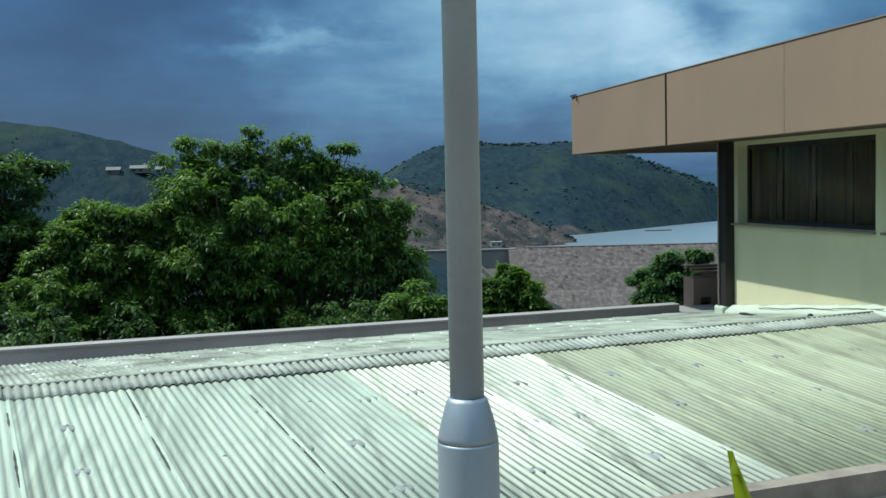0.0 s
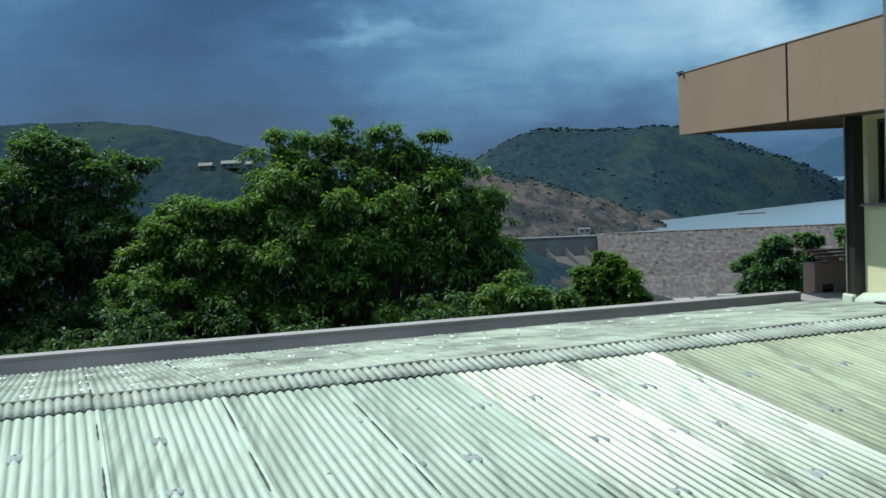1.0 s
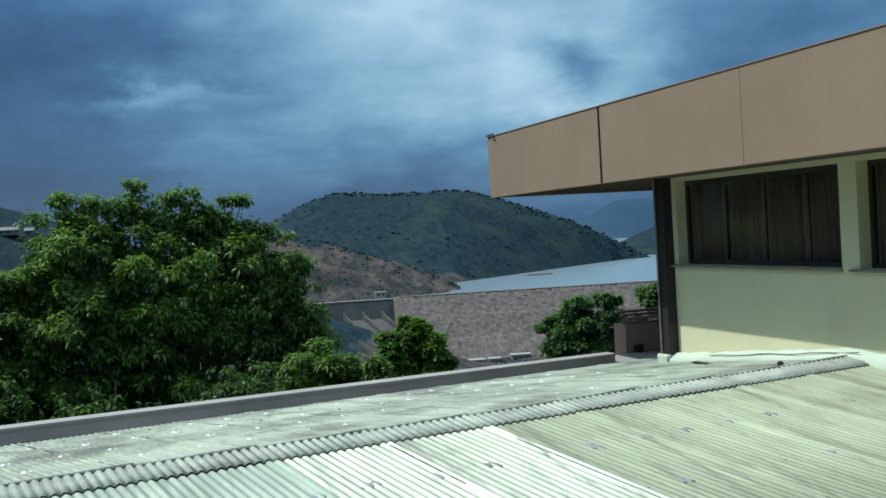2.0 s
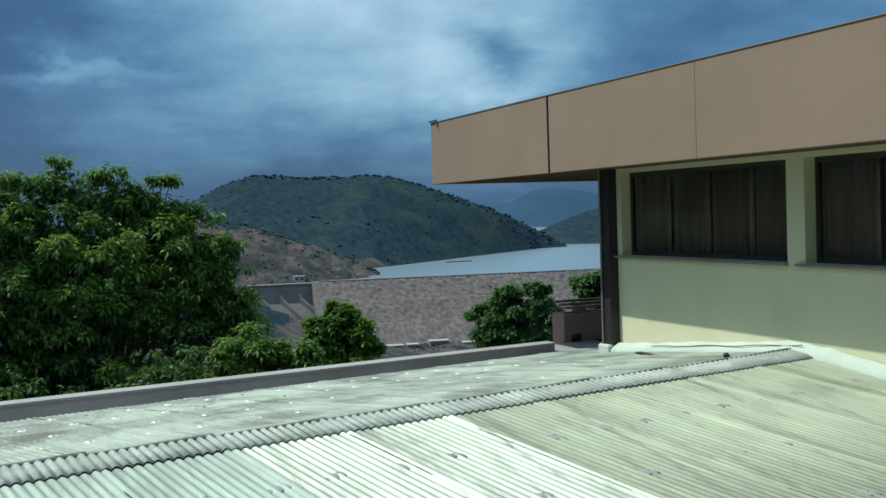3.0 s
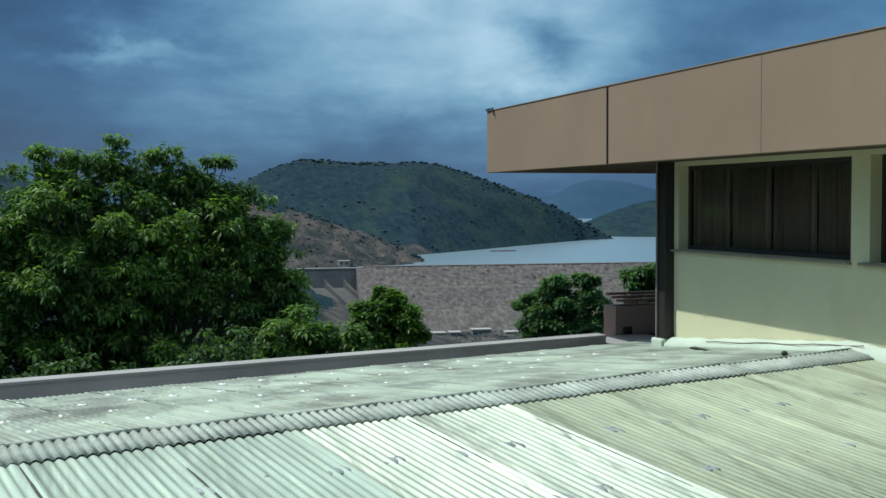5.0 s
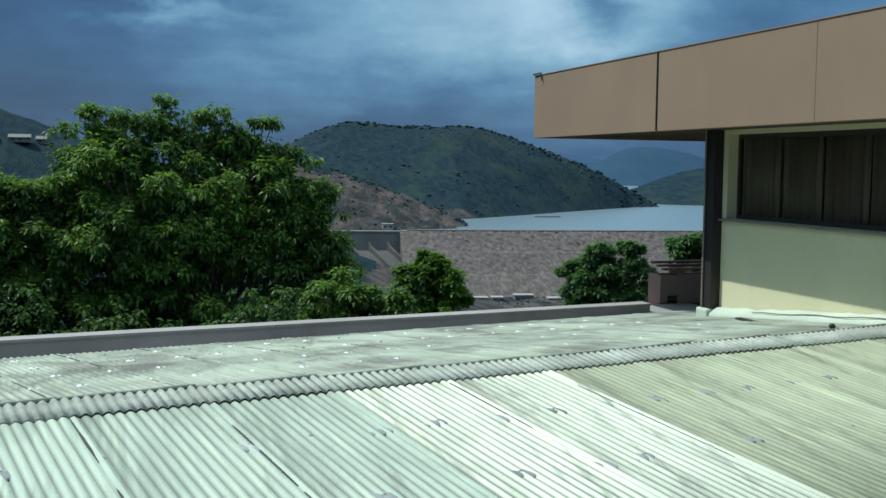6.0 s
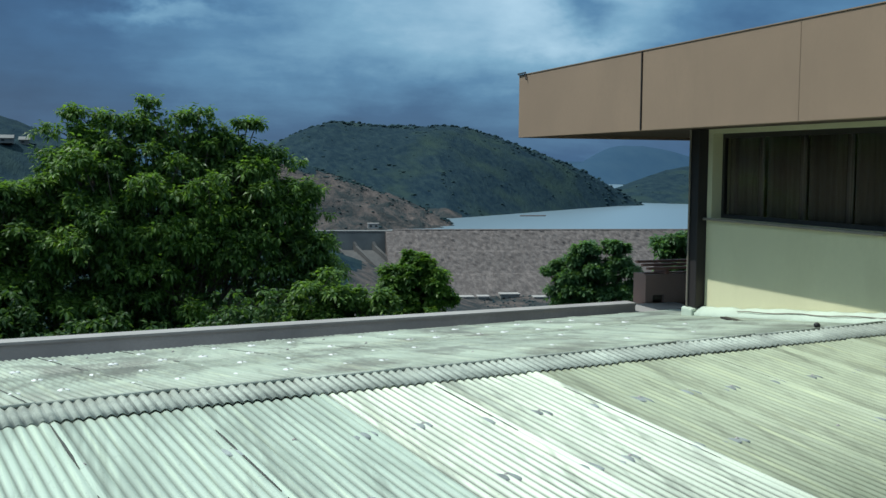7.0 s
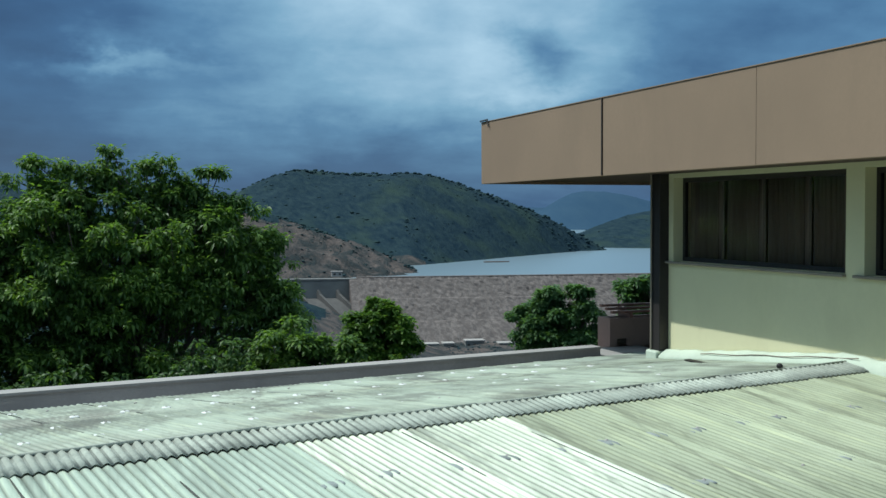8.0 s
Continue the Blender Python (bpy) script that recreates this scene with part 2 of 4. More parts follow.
BARK = plain("grey_brown_bark", (0.16, 0.13, 0.10), 0.9, vary=0.35, scale=10, grain=0.8, dist=0.03)
# both far concretes have the valley's cloud shade put into their base colour
CONCRETE = plain("shaded_far_concrete", (0.070, 0.068, 0.068), 0.9, vary=0.25, scale=0.3, stain=(0.030, 0.030, 0.034), stain_scale=0.10)
FACING = plain("shaded_facing_concrete", (0.150, 0.152, 0.150), 0.9, vary=0.2, scale=0.3, stain=(0.10, 0.10, 0.10), stain_scale=0.08)
WHITE = plain("white_paint", (0.60, 0.61, 0.60), 0.7, vary=0.08)
LEAF = leaf_material("broad_leaf", (0.062, 0.120, 0.042), (0.178, 0.282, 0.062))
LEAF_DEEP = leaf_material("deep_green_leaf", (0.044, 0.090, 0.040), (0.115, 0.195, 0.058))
LEAF_COOL = leaf_material("cool_green_leaf", (0.058, 0.118, 0.058), (0.140, 0.240, 0.090))
LEAF_BRIGHT = leaf_material("bright_green_leaf", (0.056, 0.122, 0.030), (0.180, 0.285, 0.050))
BLADE = leaf_material("yellow_green_blade", (0.25, 0.30, 0.03), (0.30, 0.36, 0.05), 0.35)
FOREST = forest_material("slope_ground", (0.012, 0.026, 0.014), (0.026, 0.042, 0.020), 0.3)
# blue haze and dark cloud shade are put into these forest base colours
CANOPY = forest_material("hazed_canopy", (0.009, 0.021, 0.034), (0.024, 0.042, 0.050), 0.11)
WOODS = forest_material("hazed_crowns", (0.013, 0.028, 0.040), (0.026, 0.046, 0.050), 0.012, 0.30)
FARWOOD_HAZE = forest_material("hazed_far_forest", (0.028, 0.058, 0.100), (0.034, 0.066, 0.106), 0.01)
ROCK = rock_material("bare_rock", ((0.128, 0.104, 0.095), (0.070, 0.062, 0.061), (0.022, 0.032, 0.036)), 0.05, 9.0)
RIPRAP = rock_material("rockfill", ((0.170, 0.148, 0.142), (0.140, 0.124, 0.120), (0.092, 0.080, 0.078)), 0.25, 0.8)


def water_material():
    m, n = material("lake_water", 0.28)
    n.b.inputs["Base Color"].default_value = (0.14, 0.19, 0.23, 1)
    w = n.noise(n.scaled(n.pos, (1, 1, 1)), 0.25, 4, 0.6)
    bump(n, w, 0.25, 0.5)
    return m


def glass_material():
    m, n = material("window_glass", 0.06)
    n.b.inputs["Base Color"].default_value = (0.86, 0.84, 0.80, 1)
    n.b.inputs["Transmission Weight"].default_value = 1.0
    n.b.inputs["IOR"].default_value = 1.35
    return m


def curtain_material():
    m, n = material("brown_curtain", 0.9)
    s = n.noise(n.scaled(n.pos, (1, 14, 0.5)), 1.0, 4, 0.6)
    n.set(n.b.inputs["Base Color"], n.mix(n.ramp(s, ((0.35, 0.0), (0.65, 1.0))), (0.125, 0.096, 0.076), (0.185, 0.145, 0.112)))
    return m


DAB = plain("worn_mortar", (0.24, 0.265, 0.26), 0.9, vary=0.35, scale=20, grain=0.6, dist=0.006)
LAP_SHADE = plain("lap_shade", (0.05, 0.052, 0.046), 0.85, vary=0.4, scale=10)
WATER, GLASS, CURTAIN = water_material(), glass_material(), curtain_material()


# ---- building blocks ----
def thing(name, at=(0, 0, 0), label="", category="", group="", kind=""):
    ob = new(name)
    ob.location = at
    ob.empty_display_size = 0.2
    return tagged(ob, label, category, group, kind)


def mesh_of(name, bm, mat, smooth=False):
    me = bpy.data.meshes.new(name)
    bm.to_mesh(me)
    bm.free()
    for m in mat if isinstance(mat, (list, tuple)) else [mat]:
        me.materials.append(m)
    if smooth:
        me.polygons.foreach_set("use_smooth", [True] * len(me.polygons))
    return me


def put_under(ob, parent):
    if parent:
        ob.parent = parent
        p = Matrix.Identity(4)
        q = parent
        while q:
            p = q.matrix_basis @ p
            q = q.parent
        ob.matrix_parent_inverse = p.inverted()
    return ob


def part(name, bm, mat, parent=None, label="", smooth=False):
    """Links a bmesh, in world coordinates, as one mesh object under a thing or a part."""
    ob = new(name, mesh_of(name, bm, mat, smooth))
    put_under(ob, parent)
    return tagged(ob, label)


def data_part(name, verts, faces, mat, parent=None, label="", smooth=False):
    me = bpy.data.meshes.new(name)
    me.from_pydata(verts, [], faces)
    me.materials.append(mat)
    if smooth:
        me.polygons.foreach_set("use_smooth", [True] * len(me.polygons))
    ob = new(name, me)
    put_under(ob, parent)
    return tagged(ob, label)


def box(bm, x0, x1, y0, y1, z0, z1, bevel=0.0):
    r = bmesh.ops.create_cube(bm, size=1.0)
    bmesh.ops.transform(bm, verts=r["verts"], matrix=Matrix.Translation(((x0 + x1) / 2, (y0 + y1) / 2, (z0 + z1) / 2)) @ Matrix.Diagonal((x1 - x0, y1 - y0, z1 - z0, 1)))
    if bevel:
        edges = {e for v in r["verts"] for e in v.link_edges}
        bmesh.ops.bevel(bm, geom=list(edges), offset=bevel, segments=2, affect="EDGES", profile=0.5)
    return bm


def boxes(*dims, bevel=0.0):
    bm = bmesh.new()
    for d in dims:
        box(bm, *d, bevel=bevel)
    return bm


def prism(points, along, bm=None):
    """A solid from a closed outline (a list of Vectors) swept by a vector."""
    bm = bm or bmesh.new()
    a = [bm.verts.new(p) for p in points]
    b = [bm.verts.new(Vector(p) + Vector(along)) for p in points]
    k = len(points)
    bm.faces.new(a[::-1])
    bm.faces.new(b)
    for i in range(k):
        bm.faces.new((a[i], a[(i + 1) % k], b[(i + 1) % k], b[i]))
    bmesh.ops.recalc_face_normals(bm, faces=bm.faces)
    return bm


def lathe(bm, x, y, rings, seg=24, cap=True):
    """A turned body from (radius, z) rings."""
    loops = [[bm.verts.new((x + r * math.cos(2 * math.pi * k / seg), y + r * math.sin(2 * math.pi * k / seg), z)) for k in range(seg)] for r, z in rings]
    for a, b in zip(loops, loops[1:]):
        for k in range(seg):
            bm.faces.new((a[k], a[(k + 1) % seg], b[(k + 1) % seg], b[k]))
    if cap:
        bm.faces.new(loops[0][::-1])
        bm.faces.new(loops[-1])
    return bm


def rod(bm, a, b, r, seg=8, r2=None):
    a, b = Vector(a), Vector(b)
    q = (b - a).to_track_quat("Z", "Y").to_matrix()
    r2 = r if r2 is None else r2
    rings = [[bm.verts.new(p + q @ Vector((s * math.cos(2 * math.pi * k / seg), s * math.sin(2 * math.pi * k / seg), 0))) for k in range(seg)] for p, s in ((a, r), (b, r2))]
    for k in range(seg):
        bm.faces.new((rings[0][k], rings[0][(k + 1) % seg], rings[1][(k + 1) % seg], rings[1][k]))
    bm.faces.new(rings[0][::-1])
    bm.faces.new(rings[1])
    return bm


# ---- the ground: one sheet to the horizon ----
EYE = (-2.7, -0.45, 6.33)
LAKE, VALLEY, CREST = -58.0, -106.0, -54.0


def smooth(a, b, x):
    t = np.clip((np.asarray(x, float) - a) / (b - a), 0, 1)
    return t * t * (3 - 2 * t)


def polar(az, r):
    return EYE[0] + r * math.sin(radians(az)), EYE[1] + r * math.cos(radians(az))


def ridge(x, y, az, r, turn, lo, flat_lo, flat_hi, hi, near, far, tall, taper=0.0):
    """A hill with its axis across the way to it: full height from flat_lo to flat_hi along the axis (metres), down to nothing at lo and hi."""
    cx, cy = polar(az, r)
    a = radians(az + turn)
    u = (x - cx) * math.cos(a) - (y - cy) * math.sin(a)
    v = (x - cx) * math.sin(a) + (y - cy) * math.cos(a)
    along = smooth(lo, flat_lo, u) * (1 - np.clip((u - flat_hi) / (hi - flat_hi), 0, 1) ** 1.5)
    foot = near * (1 - taper * np.clip((u - 91) / 310, 0, 1))
    across = np.where(v < 0, 1 - smooth(0, 1, -v / foot), 1 - smooth(0, far, v))
    return tall * along * across


def dam_side(x, y):
    """Metres beyond the dam's line, positive on the lake's side."""
    (ax, ay), (bx, by) = DAM_A, DAM_B
    nx, ny = -(by - ay), bx - ax
    s = math.hypot(nx, ny)
    return ((x - ax) * nx + (y - ay) * ny) / s


DAM_A, DAM_B = polar(12.4, 964), polar(31.95, 1027)


def wobble(x, y, size, seed=0.0):
    """A smooth uneven field between about -1 and 1."""
    a, b = x / size + seed, y / size - seed * 0.7
    return (np.sin(a * 1.3 + 1.7 * np.sin(b * 0.9)) + np.sin(b * 1.7 + 1.3 * np.sin(a * 1.1 + 2.0)) + 0.6 * np.sin(2.3 * a + 1.9 * b) + 0.5 * np.sin(3.7 * b - 2.9 * a)) / 3.1


def benches(x, y, r):
    """Uneven cut steps on the quarry slope."""
    return 3.8 * np.sin(r / 8.0 + 2.0 * wobble(x, y, 60, 2.5)) * smooth(930, 960, r) * (1 - smooth(1120, 1170, r))


def ground_z(x, y):
    r = np.hypot(x - EYE[0], y - EYE[1])
    az = np.degrees(np.arctan2(x - EYE[0], y - EYE[1]))
    front = smooth(-75, -5, az) * (1 - smooth(60, 120, az))
    down = np.maximum(VALLEY, -0.165 * np.maximum(r - 24, 0) - 0.02 * np.maximum(r - 24, 0) * smooth(24, 60, r)) * front + (1 - front) * (-0.02 * np.minimum(r, 900))
    bed = -84.0
    side = dam_side(x, y)
    z = np.where(side > 0, np.maximum(down, bed) * 0 + bed * front + (1 - front) * down, down)
    z = z + 1.5 * wobble(x, y, 90) * smooth(60, 200, r)
    rise = ridge(x, y, 15.2, 1750, 0, -400, -60, 107, 505, 660, 500, 155, 0.82) * (1 + 0.05 * wobble(x, y, 130, 1.0) + 0.03 * wobble(x, y, 45, 4.0))
    rise = np.maximum(rise, ridge(x, y, -18, 800, 0, -900, -400, 90, 500, 560, 500, 164) * (1 + 0.05 * wobble(x, y, 100, 2.0)) * np.where(side > 0, 0.86, 1.0))
    rise = np.maximum(rise, ridge(x, y, 8.3, 1160, 0, -300, -60, 25, 275, 240, 260, 92) * (1 + 0.06 * wobble(x, y, 40, 3.0) + 0.045 * wobble(x, y, 13, 9.0)) + benches(x, y, r))
    rise = np.maximum(rise, ridge(x, y, 33.5, 2200, 0, -370, -35, 270, 540, 500, 400, 92) * (1 + 0.08 * wobble(x, y, 160, 5.0)))
    rise = np.maximum(rise, ridge(x, y, 29.1, 4200, 0, -420, -20, 30, 560, 500, 500, 172) * (1 + 0.06 * wobble(x, y, 200, 6.0)))
    rise = np.maximum(rise, ridge(x, y, 6.0, 3600, 0, -500, -120, 200, 420, 500, 500, 140) * (1 + 0.06 * wobble(x, y, 200, 7.0)))
    z = z + rise + 1.3 * wobble(x, y, 9, 12.0) * smooth(300, 600, r)
    rim = smooth(4300, 4800, r) * 112
    return np.maximum(z, z * 0 - 120) + rim


def build_ground():
    azs = np.concatenate([np.arange(-180, -24, 4.0), np.arange(-24, 48, 0.25), np.arange(48, 180, 4.0)])
    rs = np.concatenate([[0.0, 12.0], np.geomspace(24, 600, 46), np.arange(615, 2100, 14.0), np.geomspace(2110, 4850, 50)])
    a, r = np.meshgrid(np.radians(azs), rs)
    x, y = EYE[0] + r * np.sin(a), EYE[1] + r * np.cos(a)
    z = ground_z(x, y)
    z = np.where(r < 20, 0.0, z)
    verts = np.stack([x, y, z], -1).reshape(-1, 3).tolist()
    w = len(azs)
    faces, mats = [], []
    deg = np.degrees(a)
    for i in range(len(rs) - 1):
        for j in range(w):
            k = (j + 1) % w
            faces.append((i * w + j, (i + 1) * w + j, (i + 1) * w + k, i * w + k))
    me = bpy.data.meshes.new("ground")
    me.from_pydata(verts, [], faces)
    for m in (CANOPY, ROCK, FARWOOD_HAZE, FOREST):
        me.materials.append(m)
    zz, rr, dd = z, r, deg
    idx = []
    for i in range(len(rs) - 1):
        rock = (rr[i] > 900) & (rr[i] < 1300) & (dd[i] > 5) & (dd[i] < 19.9) & (zz[i] + 7 * wobble(x[i], y[i], 22, 8.0) < ROCK_TOP(dd[i]))
        yard = (rr[i] > 240) & (rr[i] < 960) & (dd[i] > 8) & (zz[i] < LAKE)
        # beyond 2900 m the paler forest colour with more haze in it
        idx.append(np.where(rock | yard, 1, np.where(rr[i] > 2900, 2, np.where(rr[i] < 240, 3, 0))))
    me.polygons.foreach_set("material_index", np.concatenate(idx).astype(np.int32))
    me.polygons.foreach_set("use_smooth", [True] * len(me.polygons))
    return tagged(new("ground", me), "wooded hills, bare quarry slope and valley ground", "ground", kind="structure")


def ROCK_TOP(az):
    return 6.3 + 1160 * np.tan(np.radians(np.interp(az, (5, 11.1, 14.75, 17.5, 19.3), (0.4, -0.3, -1.15, -2.1, -3.0))))


build_ground()

# the lake behind the dam
lake = bmesh.new()
dv = (Vector(DAM_B) - Vector(DAM_A)).normalized()
dn = Vector((-dv.y, dv.x))
la, lb = Vector(DAM_A) - dv * 60 + dn * 7, Vector(DAM_B) + dv * 420 + dn * 7
ring = [(*la, LAKE), (*lb, LAKE)] + [(*polar(az, 4250), LAKE) for az in (62, 52, 42, 32, 22, 12, 4)]
lake.faces.new([lake.verts.new(p) for p in ring])
bmesh.ops.recalc_face_normals(lake, faces=lake.faces)
tagged(part("water", lake, WATER), "grey-blue lake water held behind the dam", "lake", kind="structure")


# ---- the dam and its spillway ----
def dam_point(s, out, z):
    """s metres along the crest, out metres towards the valley."""
    p = Vector(DAM_A) + dv * s - dn * out
    return Vector((p.x, p.y, z))


def build_dam():
    dam = thing("rockfill_dam", dam_point(150, 0, CREST), "long rockfill dam with a stone-covered face", "dam")
    length = (Vector(DAM_B) - Vector(DAM_A)).length + 420
    start = 64.0
    # berms: (out, z) down the valley face
    prof = [(-8, CREST - 6), (-6, CREST), (6, CREST), (29, CREST - 17), (32, CREST - 17.4), (56, CREST - 35), (59, CREST - 35.4), (95, VALLEY - 6)]
    ns = 260
    verts, faces = [], []
    rng = np.random.default_rng(4)
    for i in range(ns + 1):
        s = start + (length - start) * i / ns
        cols = []
        for (o0, z0), (o1, z1) in zip(prof, prof[1:]):
            k = 9 if abs(z1 - z0) > 5 and o0 >= 6 else 1
            for q in range(k):
                f = q / k
                rough = 0.5 if k > 1 else 0.15
                cols.append((o0 + (o1 - o0) * f + rng.normal(0, rough), z0 + (z1 - z0) * f + rng.normal(0, rough * 0.5)))
        cols.append(prof[-1])
        for o, z in cols:
            verts.append(tuple(dam_point(s, o, z)))
    w = len(cols)
    for i in range(ns):
        for j in range(w - 1):
            faces.append((i * w + j, i * w + j + 1, (i + 1) * w + j + 1, (i + 1) * w + j))
    faces.append(tuple(range(w)))
    data_part("embankment", verts, faces, RIPRAP, dam)
    # crest road and the row of guard posts
    road = prism([dam_point(start, -5, CREST + 0.1), dam_point(start, 5, CREST + 0.1), dam_point(start, 5, CREST + 0.8), dam_point(start, -5, CREST + 0.8)], dv.to_3d() * (length - start))
    road_ob = part("crest_road", road, RIPRAP, dam, "stony crest road")
    post = bmesh.new()
    box(post, -0.45, 0.45, -0.45, 0.45, 0, 1.3)
    me = mesh_of("guard_post", post, CONCRETE)
    for k in range(62):
        ob = new("guard_post", me)
        ob.location = dam_point(start + 6 + k * 7.0, 4.0, CREST + 0.7)
        put_under(ob, road_ob)
    return dam


build_dam()


def build_spillway():
    sp = thing("concrete_spillway", dam_point(0, 0, CREST), "grey concrete spillway with sloping fins and chute beside the dam", "spillway")
    top, along = CREST - 1, dv.to_3d()
    wall = prism([dam_point(-90, 6, top - 22), dam_point(-90, 2, top - 1), dam_point(-90, -8, top - 1), dam_point(-90, -8, top - 22)], along * 156)
    headwall = part("headwall", wall, FACING, sp, "smooth grey concrete headwall")
    deck = prism([dam_point(-90, 2.6, top - 0.9), dam_point(-90, 2.6, top + 0.6), dam_point(-90, -9, top + 0.6), dam_point(-90, -9, top - 0.9)], along * 154)
    part("deck", deck, FACING, sp, "pale road deck")
    part("parapet_wall", prism([dam_point(-2, 2.2, top + 0.7), dam_point(-2, 2.2, top + 2.2), dam_point(-2, 1.6, top + 2.2), dam_point(-2, 1.6, top + 0.7)], along * 36), WHITE, headwall, "white parapet wall")
    # the chute runs down and away to the right of the headwall
    chute = bmesh.new()
    rows = [[chute.verts.new(dam_point(s0 + skew, out, z)) for s0 in (-80, 52)] for skew, out, z in ((0, 6.2, top - 17), (4, 14, top - 20), (24, 48, top - 37), (24, 48, top - 70), (0, 6.2, top - 70))]
    for a, b in zip(rows, rows[1:] + rows[:1]):
        chute.faces.new((a[0], a[1], b[1], b[0]))
    for e in (0, 1):
        chute.faces.new([row[e] for row in rows])
    bmesh.ops.recalc_face_normals(chute, faces=chute.faces)
    part("chute", chute, CONCRETE, sp, "stained concrete chute")
    for k in range(8):
        s0 = -78 + k * 17.5
        p = prism([dam_point(s0, 6.4, top - 9), dam_point(s0 + 2, 9, top - 13), dam_point(s0 + 24, 46, top - 33), dam_point(s0 + 24, 46, top - 40), dam_point(s0, 6.4, top - 22)], along * 2.4)
        part("fin", p, CONCRETE, sp)
    bank = prism([dam_point(57, 2.8, top - 60), dam_point(57, 2.8, top), dam_point(57, 8, top - 1), dam_point(57, 30, top - 17), dam_point(57, 58, top - 36), dam_point(57, 58, top - 60)], along * 12)
    part("abutment", bank, RIPRAP, sp, "sloping rock abutment")
    # leaning buttresses under the chute's lip
    for k in range(5):
        s0 = -52 + k * 17
        p = prism([dam_point(s0 + 24, 48.2, top - 37), dam_point(s0 + 26, 53, top - 38), dam_point(s0 + 34, 62, top - 62), dam_point(s0 + 24, 48.2, top - 62)], along * 6.5)
        part("buttress", p, FACING, sp, "light concrete buttress")
    return sp


build_spillway()


def low_house(name, s, out, z, w, d, h, label, mat=WHITE, roof=0.25):
    """A small far building with a walled body, roof slab, and windows."""
    o = dam_point(s, out, z)
    t = thing(name, o, label, "building")
    q = dv.to_3d()
    m = dn.to_3d() * d
    part("wall", prism([o, o + q * w, o + q * w + m, o + m], (0, 0, h)), mat, t)
    e = 0.6
    part("roof", prism([o - q * e - dn.to_3d() * e + Vector((0, 0, h + 0.05)), o + q * (w + e) - dn.to_3d() * e + Vector((0, 0, h + 0.05)),
                        o + q * (w + e) + m + dn.to_3d() * e + Vector((0, 0, h + 0.05)), o - q * e + m + dn.to_3d() * e + Vector((0, 0, h + 0.05))], (0, 0, roof * 3)), COPING, t)
    for k in range(max(2, int(w // 5))):
        a = o + q * (1.5 + k * 5.0) - dn.to_3d() * 0.12 + Vector((0, 0, h * 0.35))
        part("window", prism([a, a + q * 2.2, a + q * 2.2 + dn.to_3d() * 0.1, a + dn.to_3d() * 0.1], (0, 0, h * 0.35)), FRAME, t)
    return t


low_house("gate_house", 42, -16, CREST + 0.4, 10, 7, 4.6, "small white gatehouse at the end of the dam road", COPING, 0.15)
for k, (s, w, o) in enumerate(((112, 13, 101), (128, 9, 108), (148, 16, 102), (176, 11, 106), (204, 8, 104), (66, 10, 112))):
    low_house("yard_shed", s, o, VALLEY - 3, w, 10, 4.0 + (k % 3) * 1.1, "pale works shed at the foot of the dam", FACING, 0.35)


def hill_house(az, r, w, h, label):
    x, y = polar(az, r)
    z = float(ground_z(np.array(x), np.array(y))) - 1
    t = thing("hill_house", (x, y, z), label, "house", "houses on the wooded hill")
    part("wall", boxes((x, x + w, y, y + 9, z, z + h)), FACING, t)
    part("roof", prism([Vector((x - 0.7, y - 0.8, z + h + 0.05)), Vector((x - 0.7, y + 4.5, z + h + 2.0)), Vector((x - 0.7, y + 9.8, z + h + 0.05))], (w + 1.4, 0, 0)), FACING, t, "pale sheet roof")
    for k in range(int(w // 4)):
        part("window", boxes((x + 1 + k * 4, x + 2.6 + k * 4, y - 0.1, y - 0.01, z + h * 0.4, z + h * 0.75)), FRAME, t)


HILL_HOUSES = ((-5.6, 640, 7), (-4.4, 645, 11), (-3.1, 655, 5))
for az, r, w in HILL_HOUSES:
    hill_house(az, r, w, 2.8, "pale house with a grey sheet roof among trees")

# log boom afloat near the far shore
bx, by = polar(23.2, 1338)
part_boom = bmesh.new()
rod(part_boom, (bx, by, LAKE + 0.4), (bx + 34, by - 4, LAKE + 0.4), 1.0, 8)
tagged(part("float_boom", part_boom, SOFFIT), "dark floating boom lying on the lake", "boom")


# ---- far woods ----
def clump_mesh(pts, sizes, flat, rng):
    """Rough rounded clumps, all in one list of vertices and faces."""
    bm = bmesh.new()
    bmesh.ops.create_icosphere(bm, subdivisions=1, radius=1.0)
    base = np.array([v.co[:] for v in bm.verts])
    tri = np.array([[v.index for v in f.verts] for f in bm.faces])
    bm.free()
    n = len(pts)
    v = base[None] * rng.uniform(0.65, 1.3, (n, len(base), 1)) * sizes[:, None, None]
    v[..., 2] *= flat[:, None]
    v = v + pts[:, None]
    f = tri[None] + (np.arange(n) * len(base))[:, None, None]
    return v.reshape(-1, 3).tolist(), f.reshape(-1, 3).tolist()


